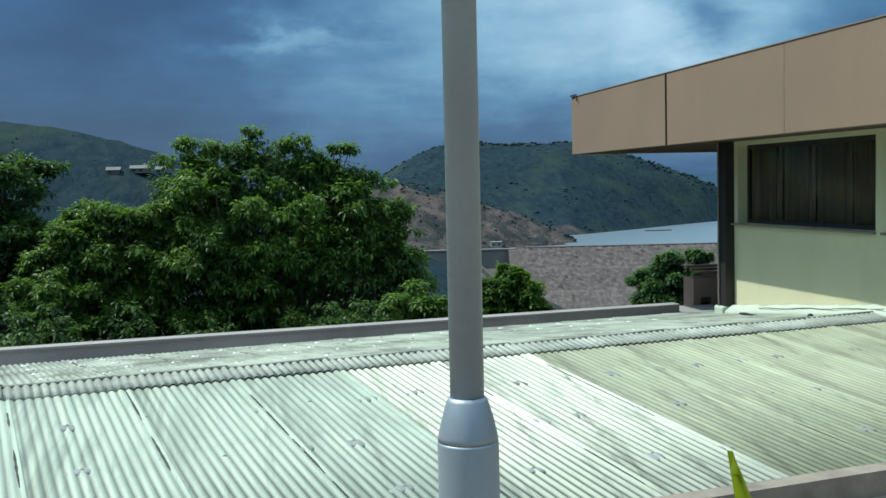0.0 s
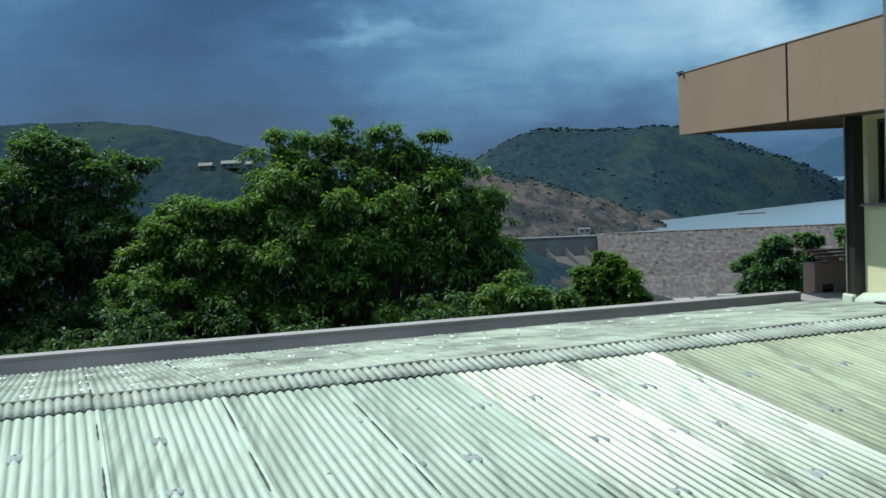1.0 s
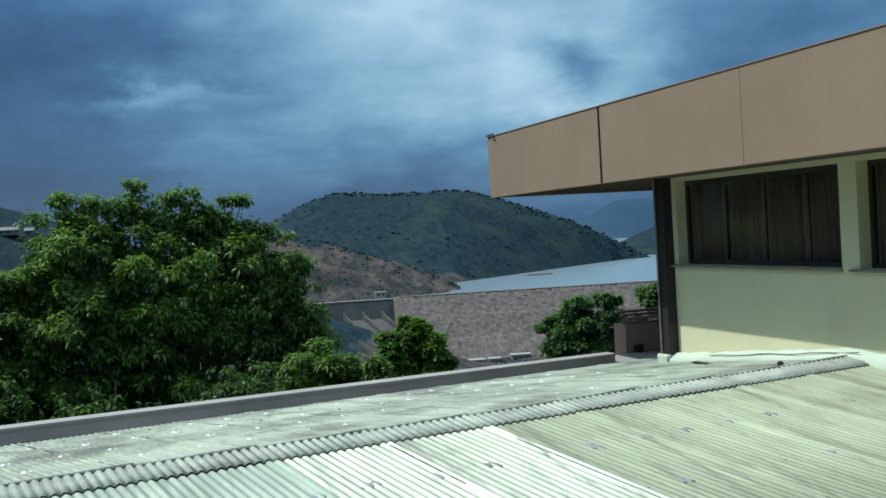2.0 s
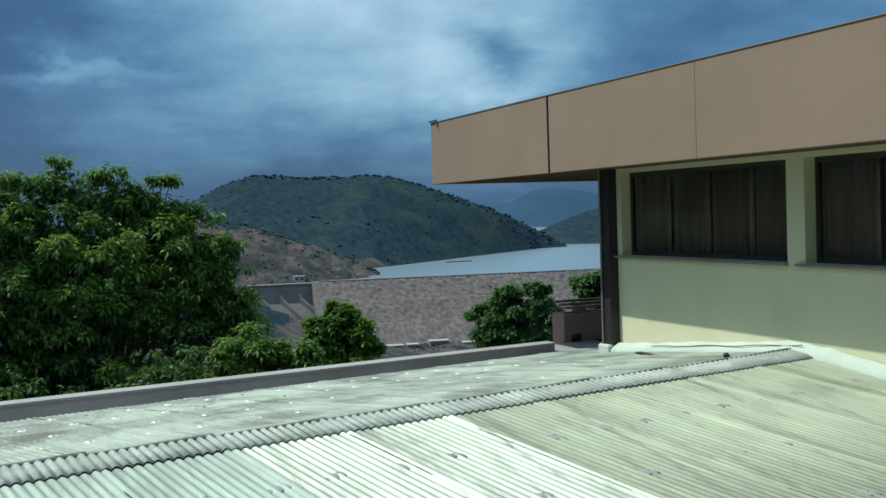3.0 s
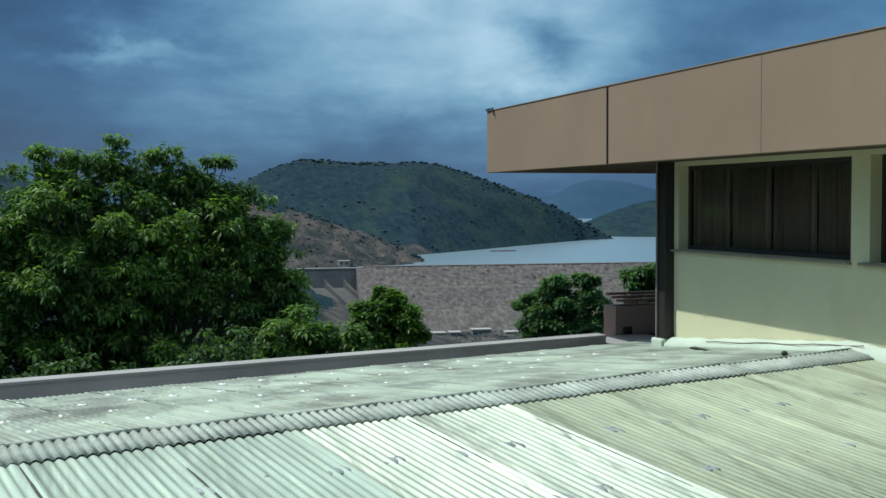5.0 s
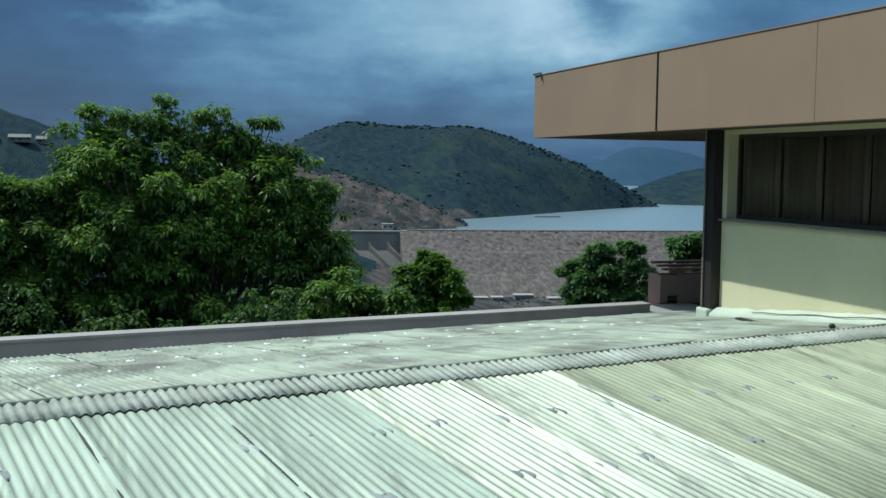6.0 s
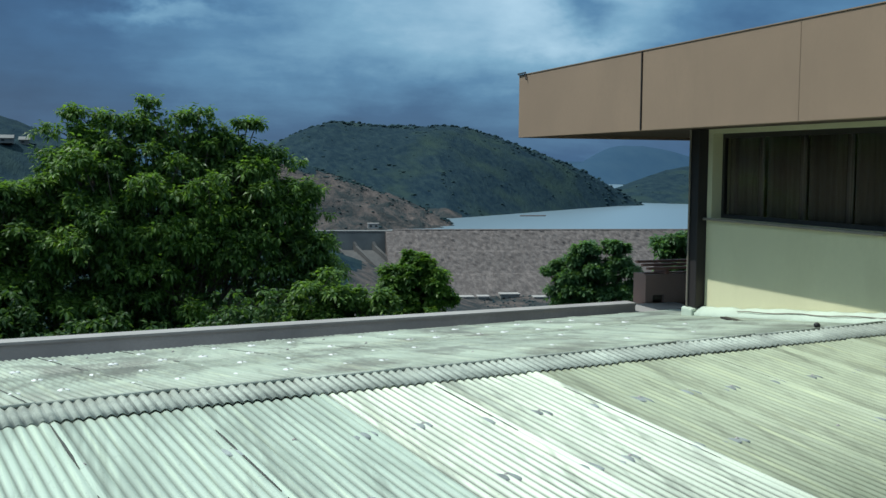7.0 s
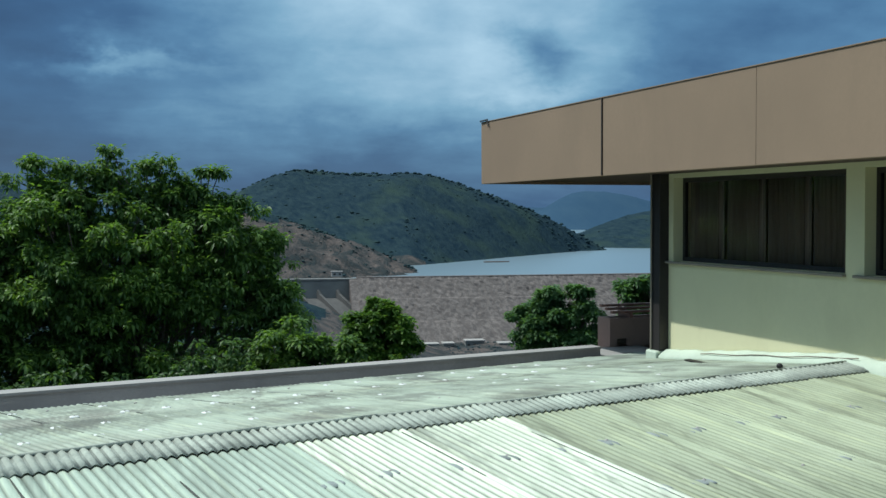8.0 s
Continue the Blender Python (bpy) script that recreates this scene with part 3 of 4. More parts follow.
def build_far_woods():
    rng = np.random.default_rng(11)
    zones = ((6, 32, 1080, 1700, 500), (6, 32, 1690, 1800, 900), (-24, 6, 330, 820, 350), (5, 20, 1000, 1250, 1800), (13, 34, 740, 915, 1200), (27, 40, 1700, 2250, 150))
    az = np.concatenate([rng.uniform(a, b, n) for a, b, _, _, n in zones])
    r = np.concatenate([rng.uniform(lo, hi, n) for _, _, lo, hi, n in zones])
    zone = np.concatenate([np.full(n, k) for k, (*_, n) in enumerate(zones)])
    x, y = EYE[0] + r * np.sin(np.radians(az)), EYE[1] + r * np.cos(np.radians(az))
    z = ground_z(x, y)
    rock = (r > 900) & (r < 1300) & (az > 5) & (az < 19.9) & (z + 7 * wobble(x, y, 22, 8.0) < ROCK_TOP(az))
    # open grassy patches stay free of trees
    open_patch = (wobble(x, y, 75, 21.0) + 0.5 * wobble(x, y, 27, 5.0) > 0.55) & (zone == 0) & (rng.random(len(r)) < 0.7)
    keep = ~open_patch & (~rock | (rng.random(len(r)) < 0.30)) & ~((dam_side(x, y) > -20) & (z < LAKE + 2)) & ~((r > 930) & (z < LAKE + 1))
    u = rng.random(len(r))
    size = np.choose(zone, (1.4 + 2.4 * u ** 2, 1.4 + 3.2 * u ** 3, 0.5 + 0.8 * u ** 2, 1.0 + 1.8 * u, 0.6 + 0.8 * u, 1.4 + 1.6 * u ** 2)) * np.where(rock, 0.7, 1.0)
    pts = np.stack([x, y, z + size * np.where(zone == 1, 0.35, 0.04)], -1)[keep]
    v, f = clump_mesh(pts, size[keep], np.choose(zone, (0.30, 0.55, 0.40, 0.5, 0.6, 0.35))[keep], rng)
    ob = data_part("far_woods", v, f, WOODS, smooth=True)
    tagged(ob, "dense woods covering the hills, with haze blue in their colour", "woods", kind="stuff")


build_far_woods()


# ---- trees ----
def leaf_cluster(rng, count, length, wide, droop):
    """One tuft of leaves about a twig's tip: vertices and faces."""
    vs, fs = [], []
    for k in range(count):
        a = 2 * math.pi * (k + rng.uniform(-0.3, 0.3)) / count * 2.4
        up = rng.uniform(-droop, 0.55)
        ln, wd = length * rng.uniform(0.7, 1.2), wide * rng.uniform(0.8, 1.2)
        d = np.array([math.cos(a) * math.cos(up), math.sin(a) * math.cos(up), math.sin(up)])
        s = np.array([-math.sin(a), math.cos(a), rng.uniform(-0.5, 0.5)])
        bend = np.array([0, 0, -0.25 * ln])
        root = d * 0.06
        b = len(vs)
        vs += [root, root + d * ln * 0.45 + s * wd * 0.5, root + d * ln * 0.45 - s * wd * 0.5, root + d * ln * 0.5 + np.array([0, 0, -0.08 * ln]), root + d * ln + bend]
        fs += [(b, b + 1, b + 3), (b, b + 3, b + 2), (b + 1, b + 4, b + 3), (b + 2, b + 3, b + 4)]
    return np.array(vs), np.array(fs)


def crown_data(tips, rng, length, wide, count, droop=0.9):
    kinds = [leaf_cluster(rng, count, length, wide, droop) for _ in range(8)]
    vs, fs, base = [], [], 0
    for p in tips:
        v, f = kinds[rng.integers(8)]
        a = rng.uniform(0, 6.28)
        c, s = math.cos(a), math.sin(a)
        k = rng.uniform(0.75, 1.2)
        tilt = rng.uniform(-0.35, 0.35)
        w = np.stack([(v[:, 0] * c - v[:, 1] * s), (v[:, 0] * s + v[:, 1] * c), v[:, 2] + tilt * v[:, 0]], -1) * k + p
        vs.append(w)
        fs.append(f + base)
        base += len(v)
    return np.concatenate(vs).tolist(), np.concatenate(fs).tolist()


def limb(bm, a, b, r0, r1, rng, bends=4, sway=0.12):
    """A tapering, crooked limb; returns its points."""
    a, b = Vector(a), Vector(b)
    pts = [a.lerp(b, k / bends) + Vector(rng.normal(0, sway * (b - a).length / bends, 3)) * (0 < k < bends) for k in range(bends + 1)]
    for k in range(bends):
        rod(bm, pts[k], pts[k + 1], r0 + (r1 - r0) * k / bends, 7, r0 + (r1 - r0) * (k + 1) / bends)
    return pts


def build_tree(x, y, lobes, seed, label, mat, clusters, length=0.22, wide=0.12, count=12, trunk=0.22, name="broadleaf_tree", extra=(), droop=0.9, category="tree"):
    """lobes: (dx, dy, z, radius, flatness) rounded masses of the crown; extra: single sprays beyond it."""
    rng = np.random.default_rng(seed)
    gz = float(ground_z(np.array(x), np.array(y))) if math.hypot(x - EYE[0], y - EYE[1]) > 24 else 0.0
    tree = thing(name, (x, y, gz), label, category)
    wood = bmesh.new()
    low = min(z - rad for _, _, z, rad, _ in lobes)
    fork = Vector((x, y, max(gz + 0.6, low + 0.2)))
    limb(wood, (x, y, gz - 0.3), fork, trunk, trunk * 0.75, rng)
    tips, size = [], sum(rad ** 2 for *_, rad, _ in lobes)
    for dx, dy, z, rad, flat in lobes:
        c = Vector((x + dx, y + dy, z))
        main = limb(wood, fork, c, trunk * 0.45, trunk * 0.16, rng)
        k = max(6, int(clusters * rad ** 2 / size))
        lumps = []
        for q in range(max(9, int(15 * rad))):
            d = Vector(rng.normal(0, 1, 3)).normalized()
            if d.z < -0.4:
                d.z *= -0.6
            reach = rad * rng.uniform(0.55, 1.02)
            c2 = c + Vector((d.x * reach, d.y * reach, d.z * reach * flat))
            lumps.append((c2, rad * rng.uniform(0.17, 0.33)))
            limb(wood, main[2 + q % 3], c2, trunk * 0.11, 0.012, rng, 3)
        for q in range(k):
            if q % 9 == 0:
                d = Vector(rng.normal(0, 1, 3)).normalized() * rad * rng.uniform(0.2, 0.8)
                tips.append(np.array(c + Vector((d.x, d.y, d.z * flat))))
                continue
            c2, r2 = lumps[rng.integers(len(lumps))]
            d = Vector(rng.normal(0, 1, 3)).normalized()
            if d.z < -0.3:
                d.z *= -0.7
            d *= r2 * rng.uniform(0.55, 1.1)
            tips.append(np.array(c2 + Vector((d.x * 1.05, d.y * 1.05, d.z * 1.05))))
    for dx, dy, z, rad, k, from_lobe in extra:
        c = Vector((x + dx, y + dy, z))
        o = lobes[from_lobe]
        limb(wood, (x + o[0], y + o[1], o[2]), c, 0.03, 0.012, rng, 4)
        for q in range(k):
            d = Vector(rng.normal(0, 1, 3)).normalized() * rad * rng.uniform(0.3, 1.0)
            tips.append(np.array(c + Vector((d.x * 1.6, d.y, d.z * 0.6))))
    part("trunk", wood, BARK, tree, "grey-brown trunk and limbs")
    v, f = crown_data(tips, rng, length, wide, count, droop)
    data_part("crown", v, f, mat, tree, "clumps of drooping broad leaves")
    return tree


def at_view(az, el, dist):
    """A place by azimuth, elevation and distance from the terrace."""
    x, y = polar(az, dist)
    return x, y, EYE[2] + dist * math.tan(radians(el))


def tree_by(az, dist, masses, **kw):
    """masses: (azimuth, elevation, radius, flatness, nearer) of the crown's lobes."""
    x, y = polar(az, dist)
    k = kw.pop("grow", 1.0)
    lobes = []
    for a, e, rad, flat, near in masses:
        px, py, pz = at_view(a, e, dist - 0.35 * near * k)
        lobes.append((px - x, py - y, pz, rad * k, flat))
    sprays = []
    for a, e, rad, tufts, lobe in kw.pop("sprays", ()):
        px, py, pz = at_view(a, e, dist)
        sprays.append((px - x, py - y, pz, rad * k, tufts, lobe))
    return build_tree(x, y, lobes, extra=sprays, **kw)


tree_by(4.91, 30.0, ((1.63, -0.15, 0.66, 0.9, 0.0), (5.08, -0.05, 0.72, 0.9, 0.2), (7.88, -1.0, 0.84, 0.9, 0.0), (0.14, -1.49, 1.05, 0.9, 0.3), (9.56, -3.2, 1.15, 0.9, 0.0),
                    (3.62, -2.76, 1.30, 0.9, 0.8), (6.51, -3.84, 1.35, 0.9, 0.8), (1.27, -4.92, 1.35, 0.9, 0.6), (4.65, -6.57, 1.5, 0.9, 0.8), (9.43, -6.08, 1.4, 0.8, 0.4), (11.72, -5.45, 0.8, 0.9, 0.2), (0.86, -7.99, 1.3, 0.8, 0.8),
                    (9.0, -0.75, 0.58, 1.0, 0.0), (10.3, -2.3, 0.70, 1.0, 0.0), (6.6, 0.75, 0.50, 1.0, 0.0), (3.4, 1.1, 0.52, 1.0, 0.0), (0.2, 0.95, 0.50, 1.0, 0.0)),
        grow=1.38, sprays=((3.35, 3.3, 0.22, 18, 1), (3.0, 2.6, 0.24, 16, 1), (5.15, 2.6, 0.24, 18, 1), (0.9, 2.6, 0.24, 16, 0), (-0.8, 2.7, 0.24, 16, 0), (9.5, 0.7, 0.26, 16, 2), (4.6, 2.2, 0.27, 16, 1), (5.9, 2.75, 0.25, 16, 1), (6.6, 2.1, 0.28, 15, 1), (-0.4, 2.55, 0.25, 15, 0), (0.9, 2.2, 0.28, 16, 0), (1.8, 2.3, 0.28, 16, 0), (-1.4, 1.7, 0.3, 16, 0),
                (8.0, 2.25, 0.12, 12, 2), (8.45, 2.3, 0.14, 16, 2), (8.9, 2.25, 0.12, 12, 2), (8.2, 1.1, 0.3, 15, 2), (2.6, 1.7, 0.3, 15, 1), (7.4, 1.5, 0.3, 15, 2), (-1.6, 0.6, 0.3, 15, 3), (10.4, 0.2, 0.3, 15, 2), (11.2, -1.2, 0.3, 15, 4),
                (-0.9, -0.2, 0.3, 15, 3), (9.4, 0.6, 0.28, 12, 2), (3.9, 1.3, 0.3, 14, 1), (5.6, 1.5, 0.3, 14, 1), (0.4, 1.2, 0.3, 14, 0), (12.0, -2.6, 0.3, 12, 4)),
        seed=3, label="tall broadleaf tree with drooping tufts of leaves beyond the parapet", mat=LEAF, clusters=8800, length=0.185, wide=0.078, droop=1.15)
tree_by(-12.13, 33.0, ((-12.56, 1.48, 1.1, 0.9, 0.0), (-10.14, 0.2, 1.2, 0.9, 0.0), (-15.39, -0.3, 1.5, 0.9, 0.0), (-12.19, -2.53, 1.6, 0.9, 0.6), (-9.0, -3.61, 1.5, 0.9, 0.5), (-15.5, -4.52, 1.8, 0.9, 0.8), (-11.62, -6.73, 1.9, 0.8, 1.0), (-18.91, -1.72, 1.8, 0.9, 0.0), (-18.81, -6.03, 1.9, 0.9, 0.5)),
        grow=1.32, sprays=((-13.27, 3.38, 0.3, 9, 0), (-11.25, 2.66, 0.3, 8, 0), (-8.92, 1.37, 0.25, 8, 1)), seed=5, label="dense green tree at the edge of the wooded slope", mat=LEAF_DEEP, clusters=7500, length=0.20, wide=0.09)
tree_by(-4.57, 30.0, ((-4.44, -2.26, 0.85, 0.9, 0.0), (-2.52, -2.51, 0.9, 0.9, 0.0), (-6.53, -2.98, 0.95, 0.9, 0.0), (-4.57, -4.85, 1.3, 0.9, 0.5), (-1.69, -5.37, 1.3, 0.9, 0.4), (-7.03, -6.44, 1.4, 0.9, 0.5), (-3.45, -7.9, 1.5, 0.8, 0.6)),
        grow=1.3, seed=8, label="bright green young tree among the taller trees", mat=LEAF, clusters=4600, length=0.185, wide=0.085)
tree_by(10.84, 27.0, ((12.6, -7.63, 1.0, 0.8, 0.0), (14.45, -8.08, 0.9, 0.8, 0.2), (11.99, -9.28, 1.3, 0.8, 0.4)), seed=13, label="low leafy bush beside the tall tree", mat=LEAF, clusters=1300, length=0.15, wide=0.085, name="leafy_bush", category="bush")
tree_by(17.45, 40.0, ((17.65, -5.55, 0.70, 0.95, 0.0), (16.5, -6.35, 0.75, 0.9, 0.0), (18.75, -6.35, 0.75, 0.9, 0.0), (17.5, -6.8, 1.05, 0.9, 0.4), (16.4, -7.6, 0.9, 0.9, 0.2), (18.7, -7.7, 0.9, 0.9, 0.2), (17.4, -8.4, 1.2, 0.8, 0.4)),
        seed=17, label="rounded bright green bush standing before the dam", mat=LEAF_BRIGHT, clusters=2300, length=0.19, wide=0.10, name="rounded_bush", category="bush")
tree_by(26.82, 34.0, ((26.75, -4.75, 0.50, 1.1, 0.0), (25.9, -5.5, 0.60, 1.0, 0.0), (28.4, -4.75, 0.48, 1.1, 0.0), (28.75, -5.9, 0.62, 1.0, 0.0), (25.5, -6.7, 0.75, 0.9, 0.0), (27.2, -6.4, 0.9, 0.9, 0.2), (28.6, -7.0, 0.75, 0.9, 0.0), (26.4, -7.9, 1.0, 0.8, 0.2)),
        seed=19, label="dark green leafy shrub with upright shoots", mat=LEAF_COOL, clusters=4400, length=0.15, wide=0.07, name="leafy_shrub", category="bush")
tree_by(31.61, 26.0, ((31.04, -4.45, 0.42, 0.9, 0.0), (32.18, -4.14, 0.45, 0.9, 0.0), (31.63, -5.59, 0.6, 0.9, 0.0), (32.87, -5.37, 0.6, 0.9, 0.0)), seed=23, label="green shrub showing above the brown planter wall", mat=LEAF_COOL, clusters=420, length=0.17, wide=0.08, name="leafy_shrub", category="bush")


def build_undergrowth():
    """Low growth filling the slope under the trees."""
    rng = np.random.default_rng(31)
    tips = []
    for k in range(5200):
        az, dist = rng.uniform(-27, 13), rng.uniform(26, 36)
        x, y = polar(az, dist)
        top = 1.6 + 1.5 * float(wobble(np.array(x), np.array(y), 1.6)) + 0.9 * float(wobble(np.array(x), np.array(y), 0.6, 3.0))
        tips.append(np.array((x, y, max(0.3, top) * rng.uniform(0.55, 1.0) + 0.65)))
    v, f = crown_data(tips, rng, 0.18, 0.085, 12)
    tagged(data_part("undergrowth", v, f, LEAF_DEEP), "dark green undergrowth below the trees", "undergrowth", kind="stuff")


build_undergrowth()


# ---- the corrugated roof ----
TURN = 9.4
ROOF = pose(1.0, 8.0, 0.0, 0, 0, TURN) @ pose(-1.0, -8.0, 0.0)
SKEW = -0.06        # the sheets lie a little off square


def on_roof(u, v, z):
    """A place in the world from one in the roof's own frame."""
    return ROOF @ Vector((u, v, z))


def roof_uv(x, y):
    p = ROOF.inverted() @ Vector((x, y, 0))
    return p.x, p.y


PITCH, COVER, AMP = 1.016 / 13, 1.016, 0.0100
APEX, NEAR_SLOPE, BACK_SLOPE, Z_AT_8 = 8.30, 0.100, -0.110, 4.476


def near_z(y):
    return Z_AT_8 + NEAR_SLOPE * (y - 8.0)


def back_z(y):
    return near_z(APEX) + BACK_SLOPE * (y - APEX)


def corrugated(width, length, thick=0.006, steps=6, lift=0.007, amp=AMP):
    """A corrugated sheet lying along +y, its first crest at x = 0; the last half wave laps over the next sheet."""
    bm = bmesh.new()
    k = int(round(width / PITCH * steps))
    top, low = [], []
    for i in range(k + 1):
        x = i * PITCH / steps
        z = amp * (2 * abs(math.cos(math.pi * x / PITCH)) ** 1.25 - 1) + (lift if x > COVER - 0.02 else 0.0)
        for rows, dz in ((top, 0.0), (low, -thick)):
            rows.append((bm.verts.new((x, 0, z + dz)), bm.verts.new((x + SKEW * length, length, z + dz))))
    for i in range(k):
        bm.faces.new((top[i][0], top[i + 1][0], top[i + 1][1], top[i][1]))
        bm.faces.new((low[i][1], low[i + 1][1], low[i + 1][0], low[i][0]))
        for e in (0, 1):
            bm.faces.new((top[i][e], low[i][e], low[i + 1][e], top[i + 1][e]) if e == 0 else (top[i + 1][e], low[i + 1][e], low[i][e], top[i][e]))
    for i in (0, k):
        bm.faces.new((top[i][0], top[i][1], low[i][1], low[i][0]) if i == 0 else (top[i][0], low[i][0], low[i][1], top[i][1]))
    return bm


def build_roof():
    roof = thing("corrugated_roof", on_roof(-4, 8, 4.4), "low-pitched corrugated cement roof, pale green and stained", "roof", kind="structure")
    made = {}

    def sheet(name, mat, width, length, x, y, z, slope, jitter):
        key = (name, mat.name, round(width, 3), round(length, 3))
        if key not in made:
            made[key] = mesh_of(name, corrugated(width, length), mat, True)
        ob = new(name, made[key])
        ob.matrix_basis = ROOF @ pose(x + SKEW * (y - 8.0), y, z + jitter, math.degrees(math.atan(slope)))
        put_under(ob, roof)
        return ob

    rng = random.Random(7)
    for k in range(-15, 7):
        x = 1.0 + k * COVER
        width = COVER + PITCH
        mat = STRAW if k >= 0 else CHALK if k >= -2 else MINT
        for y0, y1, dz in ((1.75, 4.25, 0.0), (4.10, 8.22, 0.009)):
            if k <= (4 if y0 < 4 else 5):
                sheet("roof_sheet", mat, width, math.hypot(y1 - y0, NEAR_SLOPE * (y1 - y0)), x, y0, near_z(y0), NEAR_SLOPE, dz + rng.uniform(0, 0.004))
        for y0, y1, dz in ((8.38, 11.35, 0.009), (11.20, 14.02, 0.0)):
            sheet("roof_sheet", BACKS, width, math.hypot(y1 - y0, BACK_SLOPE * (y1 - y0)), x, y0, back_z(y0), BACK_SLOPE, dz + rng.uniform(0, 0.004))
    # ridge caps: a near wing, a far wing and a roll between, one to a sheet
    wing_n = corrugated(COVER + PITCH * 0.4, 0.345, amp=0.0115)
    wing_n.faces.ensure_lookup_table()
    # groove faces of the near wing take the darker second material
    for k in range(0, len(wing_n.faces) - 2, 4):
        wing_n.faces[k].material_index = 1 if (k // 4) % 6 in (2, 3) else 0
    bmesh.ops.rotate(wing_n, verts=wing_n.verts, matrix=Matrix.Rotation(math.atan(0.155), 3, "X"))
    bmesh.ops.translate(wing_n, verts=wing_n.verts, vec=(0, -0.34, -0.055))
    wing_f = corrugated(COVER + PITCH * 0.4, 0.345)
    bmesh.ops.rotate(wing_f, verts=wing_f.verts, matrix=Matrix.Rotation(math.atan(-0.26), 3, "X"))
    bmesh.ops.translate(wing_f, verts=wing_f.verts, vec=(0, 0.02, 0.0))
    cap = bmesh.new()
    for w in (wing_n, wing_f):
        tmp = bpy.data.meshes.new("tmp")
        w.to_mesh(tmp)
        w.free()
        cap.from_mesh(tmp)
        bpy.data.meshes.remove(tmp)
    rod(cap, (0, 0.012, 0.0), (COVER + 0.02, 0.012, 0.005), 0.017, 8)
    cap_me = mesh_of("ridge_cap", cap, [CAPS, CAP_GROOVE], True)
    for k in range(-15, 5):
        ob = new("ridge_cap", cap_me)
        ob.matrix_basis = ROOF @ pose(1.0 + k * COVER, APEX, near_z(APEX) + 0.047 + rng.uniform(-0.004, 0.006), rng.uniform(-0.7, 0.7), 0, rng.uniform(-0.35, 0.35))
        put_under(ob, roof)
    # added dark strips that draw the shadow lines along the laps, in broken lengths
    strip_me = {}
    for k in range(-14, 6):
        x = 1.0 + k * COVER + PITCH * 0.5
        for lo, hi, slope in ((4.4, 7.9, 1), (8.8, 14.0, -1)):
            y = lo
            while y < hi - 0.3:
                ln = rng.choice((0.4, 0.8, 1.2, 1.8))
                ln = min(ln, hi - y)
                if rng.random() < (0.88 if slope < 0 else 0.55):
                    key = (round(ln, 1), rng.randrange(3))
                    if key not in strip_me:
                        bm = bmesh.new()
                        r2 = random.Random(key[0] * 10 + key[1])
                        pts = []
                        for i in range(9):
                            w = 0.005 + 0.008 * r2.random() if 0 < i < 8 else 0.002
                            pts.append([bm.verts.new((sx * w + 0.004 * r2.random(), key[0] * i / 8, z)) for sx, z in ((-1, -0.006), (-1, 0.004), (1, 0.004), (1, -0.006))])
                        for a, b in zip(pts, pts[1:]):
                            for e in range(4):
                                bm.faces.new((a[e], a[(e + 1) % 4], b[(e + 1) % 4], b[e]))
                        strip_me[key] = mesh_of("seam_sealant", bm, LAP_SHADE)
                    ob = new("seam_sealant", strip_me[key])
                    ob.matrix_basis = ROOF @ pose(x + SKEW * (y - 8.0), y, (near_z(y) if slope > 0 else back_z(y)) + 0.012, math.degrees(math.atan(NEAR_SLOPE if slope > 0 else BACK_SLOPE)), 0, 3.4)
                    put_under(ob, roof)
                y += ln + rng.uniform(0.05, 0.6)
    # fixing bolts with patches of mortar round them
    bolt = bmesh.new()
    lathe(bolt, 0, 0, ((0.018, -0.008), (0.016, 0.002), (0.008, 0.004), (0.007, 0.009), (0.003, 0.010)), 10)
    bolt_me = mesh_of("roof_bolt", bolt, CEMENT, True)
    dab = bmesh.new()
    lathe(dab, 0, 0, ((0.125, -0.026), (0.105, -0.009), (0.065, -0.001), (0.02, 0.003)), 11)
    for v in dab.verts:
        v.co.x *= 1.15 + 0.45 * noise.noise(v.co * 25)
        v.co.y *= 0.75 + 0.4 * noise.noise(v.co * 31)
    dab_me = mesh_of("mortar_dab", dab, DAB, True)
    spot = bmesh.new()
    lathe(spot, 0, 0, ((0.060, -0.014), (0.050, 0.002), (0.02, 0.006)), 9)
    pale_me = mesh_of("mortar_dab", spot, WHITE, True)
    for k in range(-13, 6):
        for row, (y, slope) in enumerate(((7.06, 1), (5.97, 1), (4.90, 1), (9.6, -1), (10.8, -1), (12.0, -1), (13.2, -1))):
            for q in (0, 6):
                x = 1.0 + k * COVER + q * PITCH + (0 if q else rng.choice((0, PITCH)))
                if x > 5.9 or rng.random() < 0.12:
                    continue
                yy = y + rng.uniform(-0.04, 0.04)
                z = (near_z(yy) if slope > 0 else back_z(yy)) + AMP + 0.010
                ob = new("roof_bolt", bolt_me)
                ob.location = on_roof(x + SKEW * (yy - 8.0), yy, z)
                put_under(ob, roof)
                if rng.random() < (0.8 if slope > 0 else 0.9):
                    ob = new("mortar_dab", dab_me if slope > 0 else pale_me)
                    ob.matrix_basis = pose(*on_roof(x + SKEW * (yy - 8.0), yy, z - 0.005), 0, 0, rng.uniform(0, 360))
                    put_under(ob, roof)
    return roof


# ---- parapet, gutter and the block below ----
def parapet_y(x):
    return 14.37 + 0.1235 * x


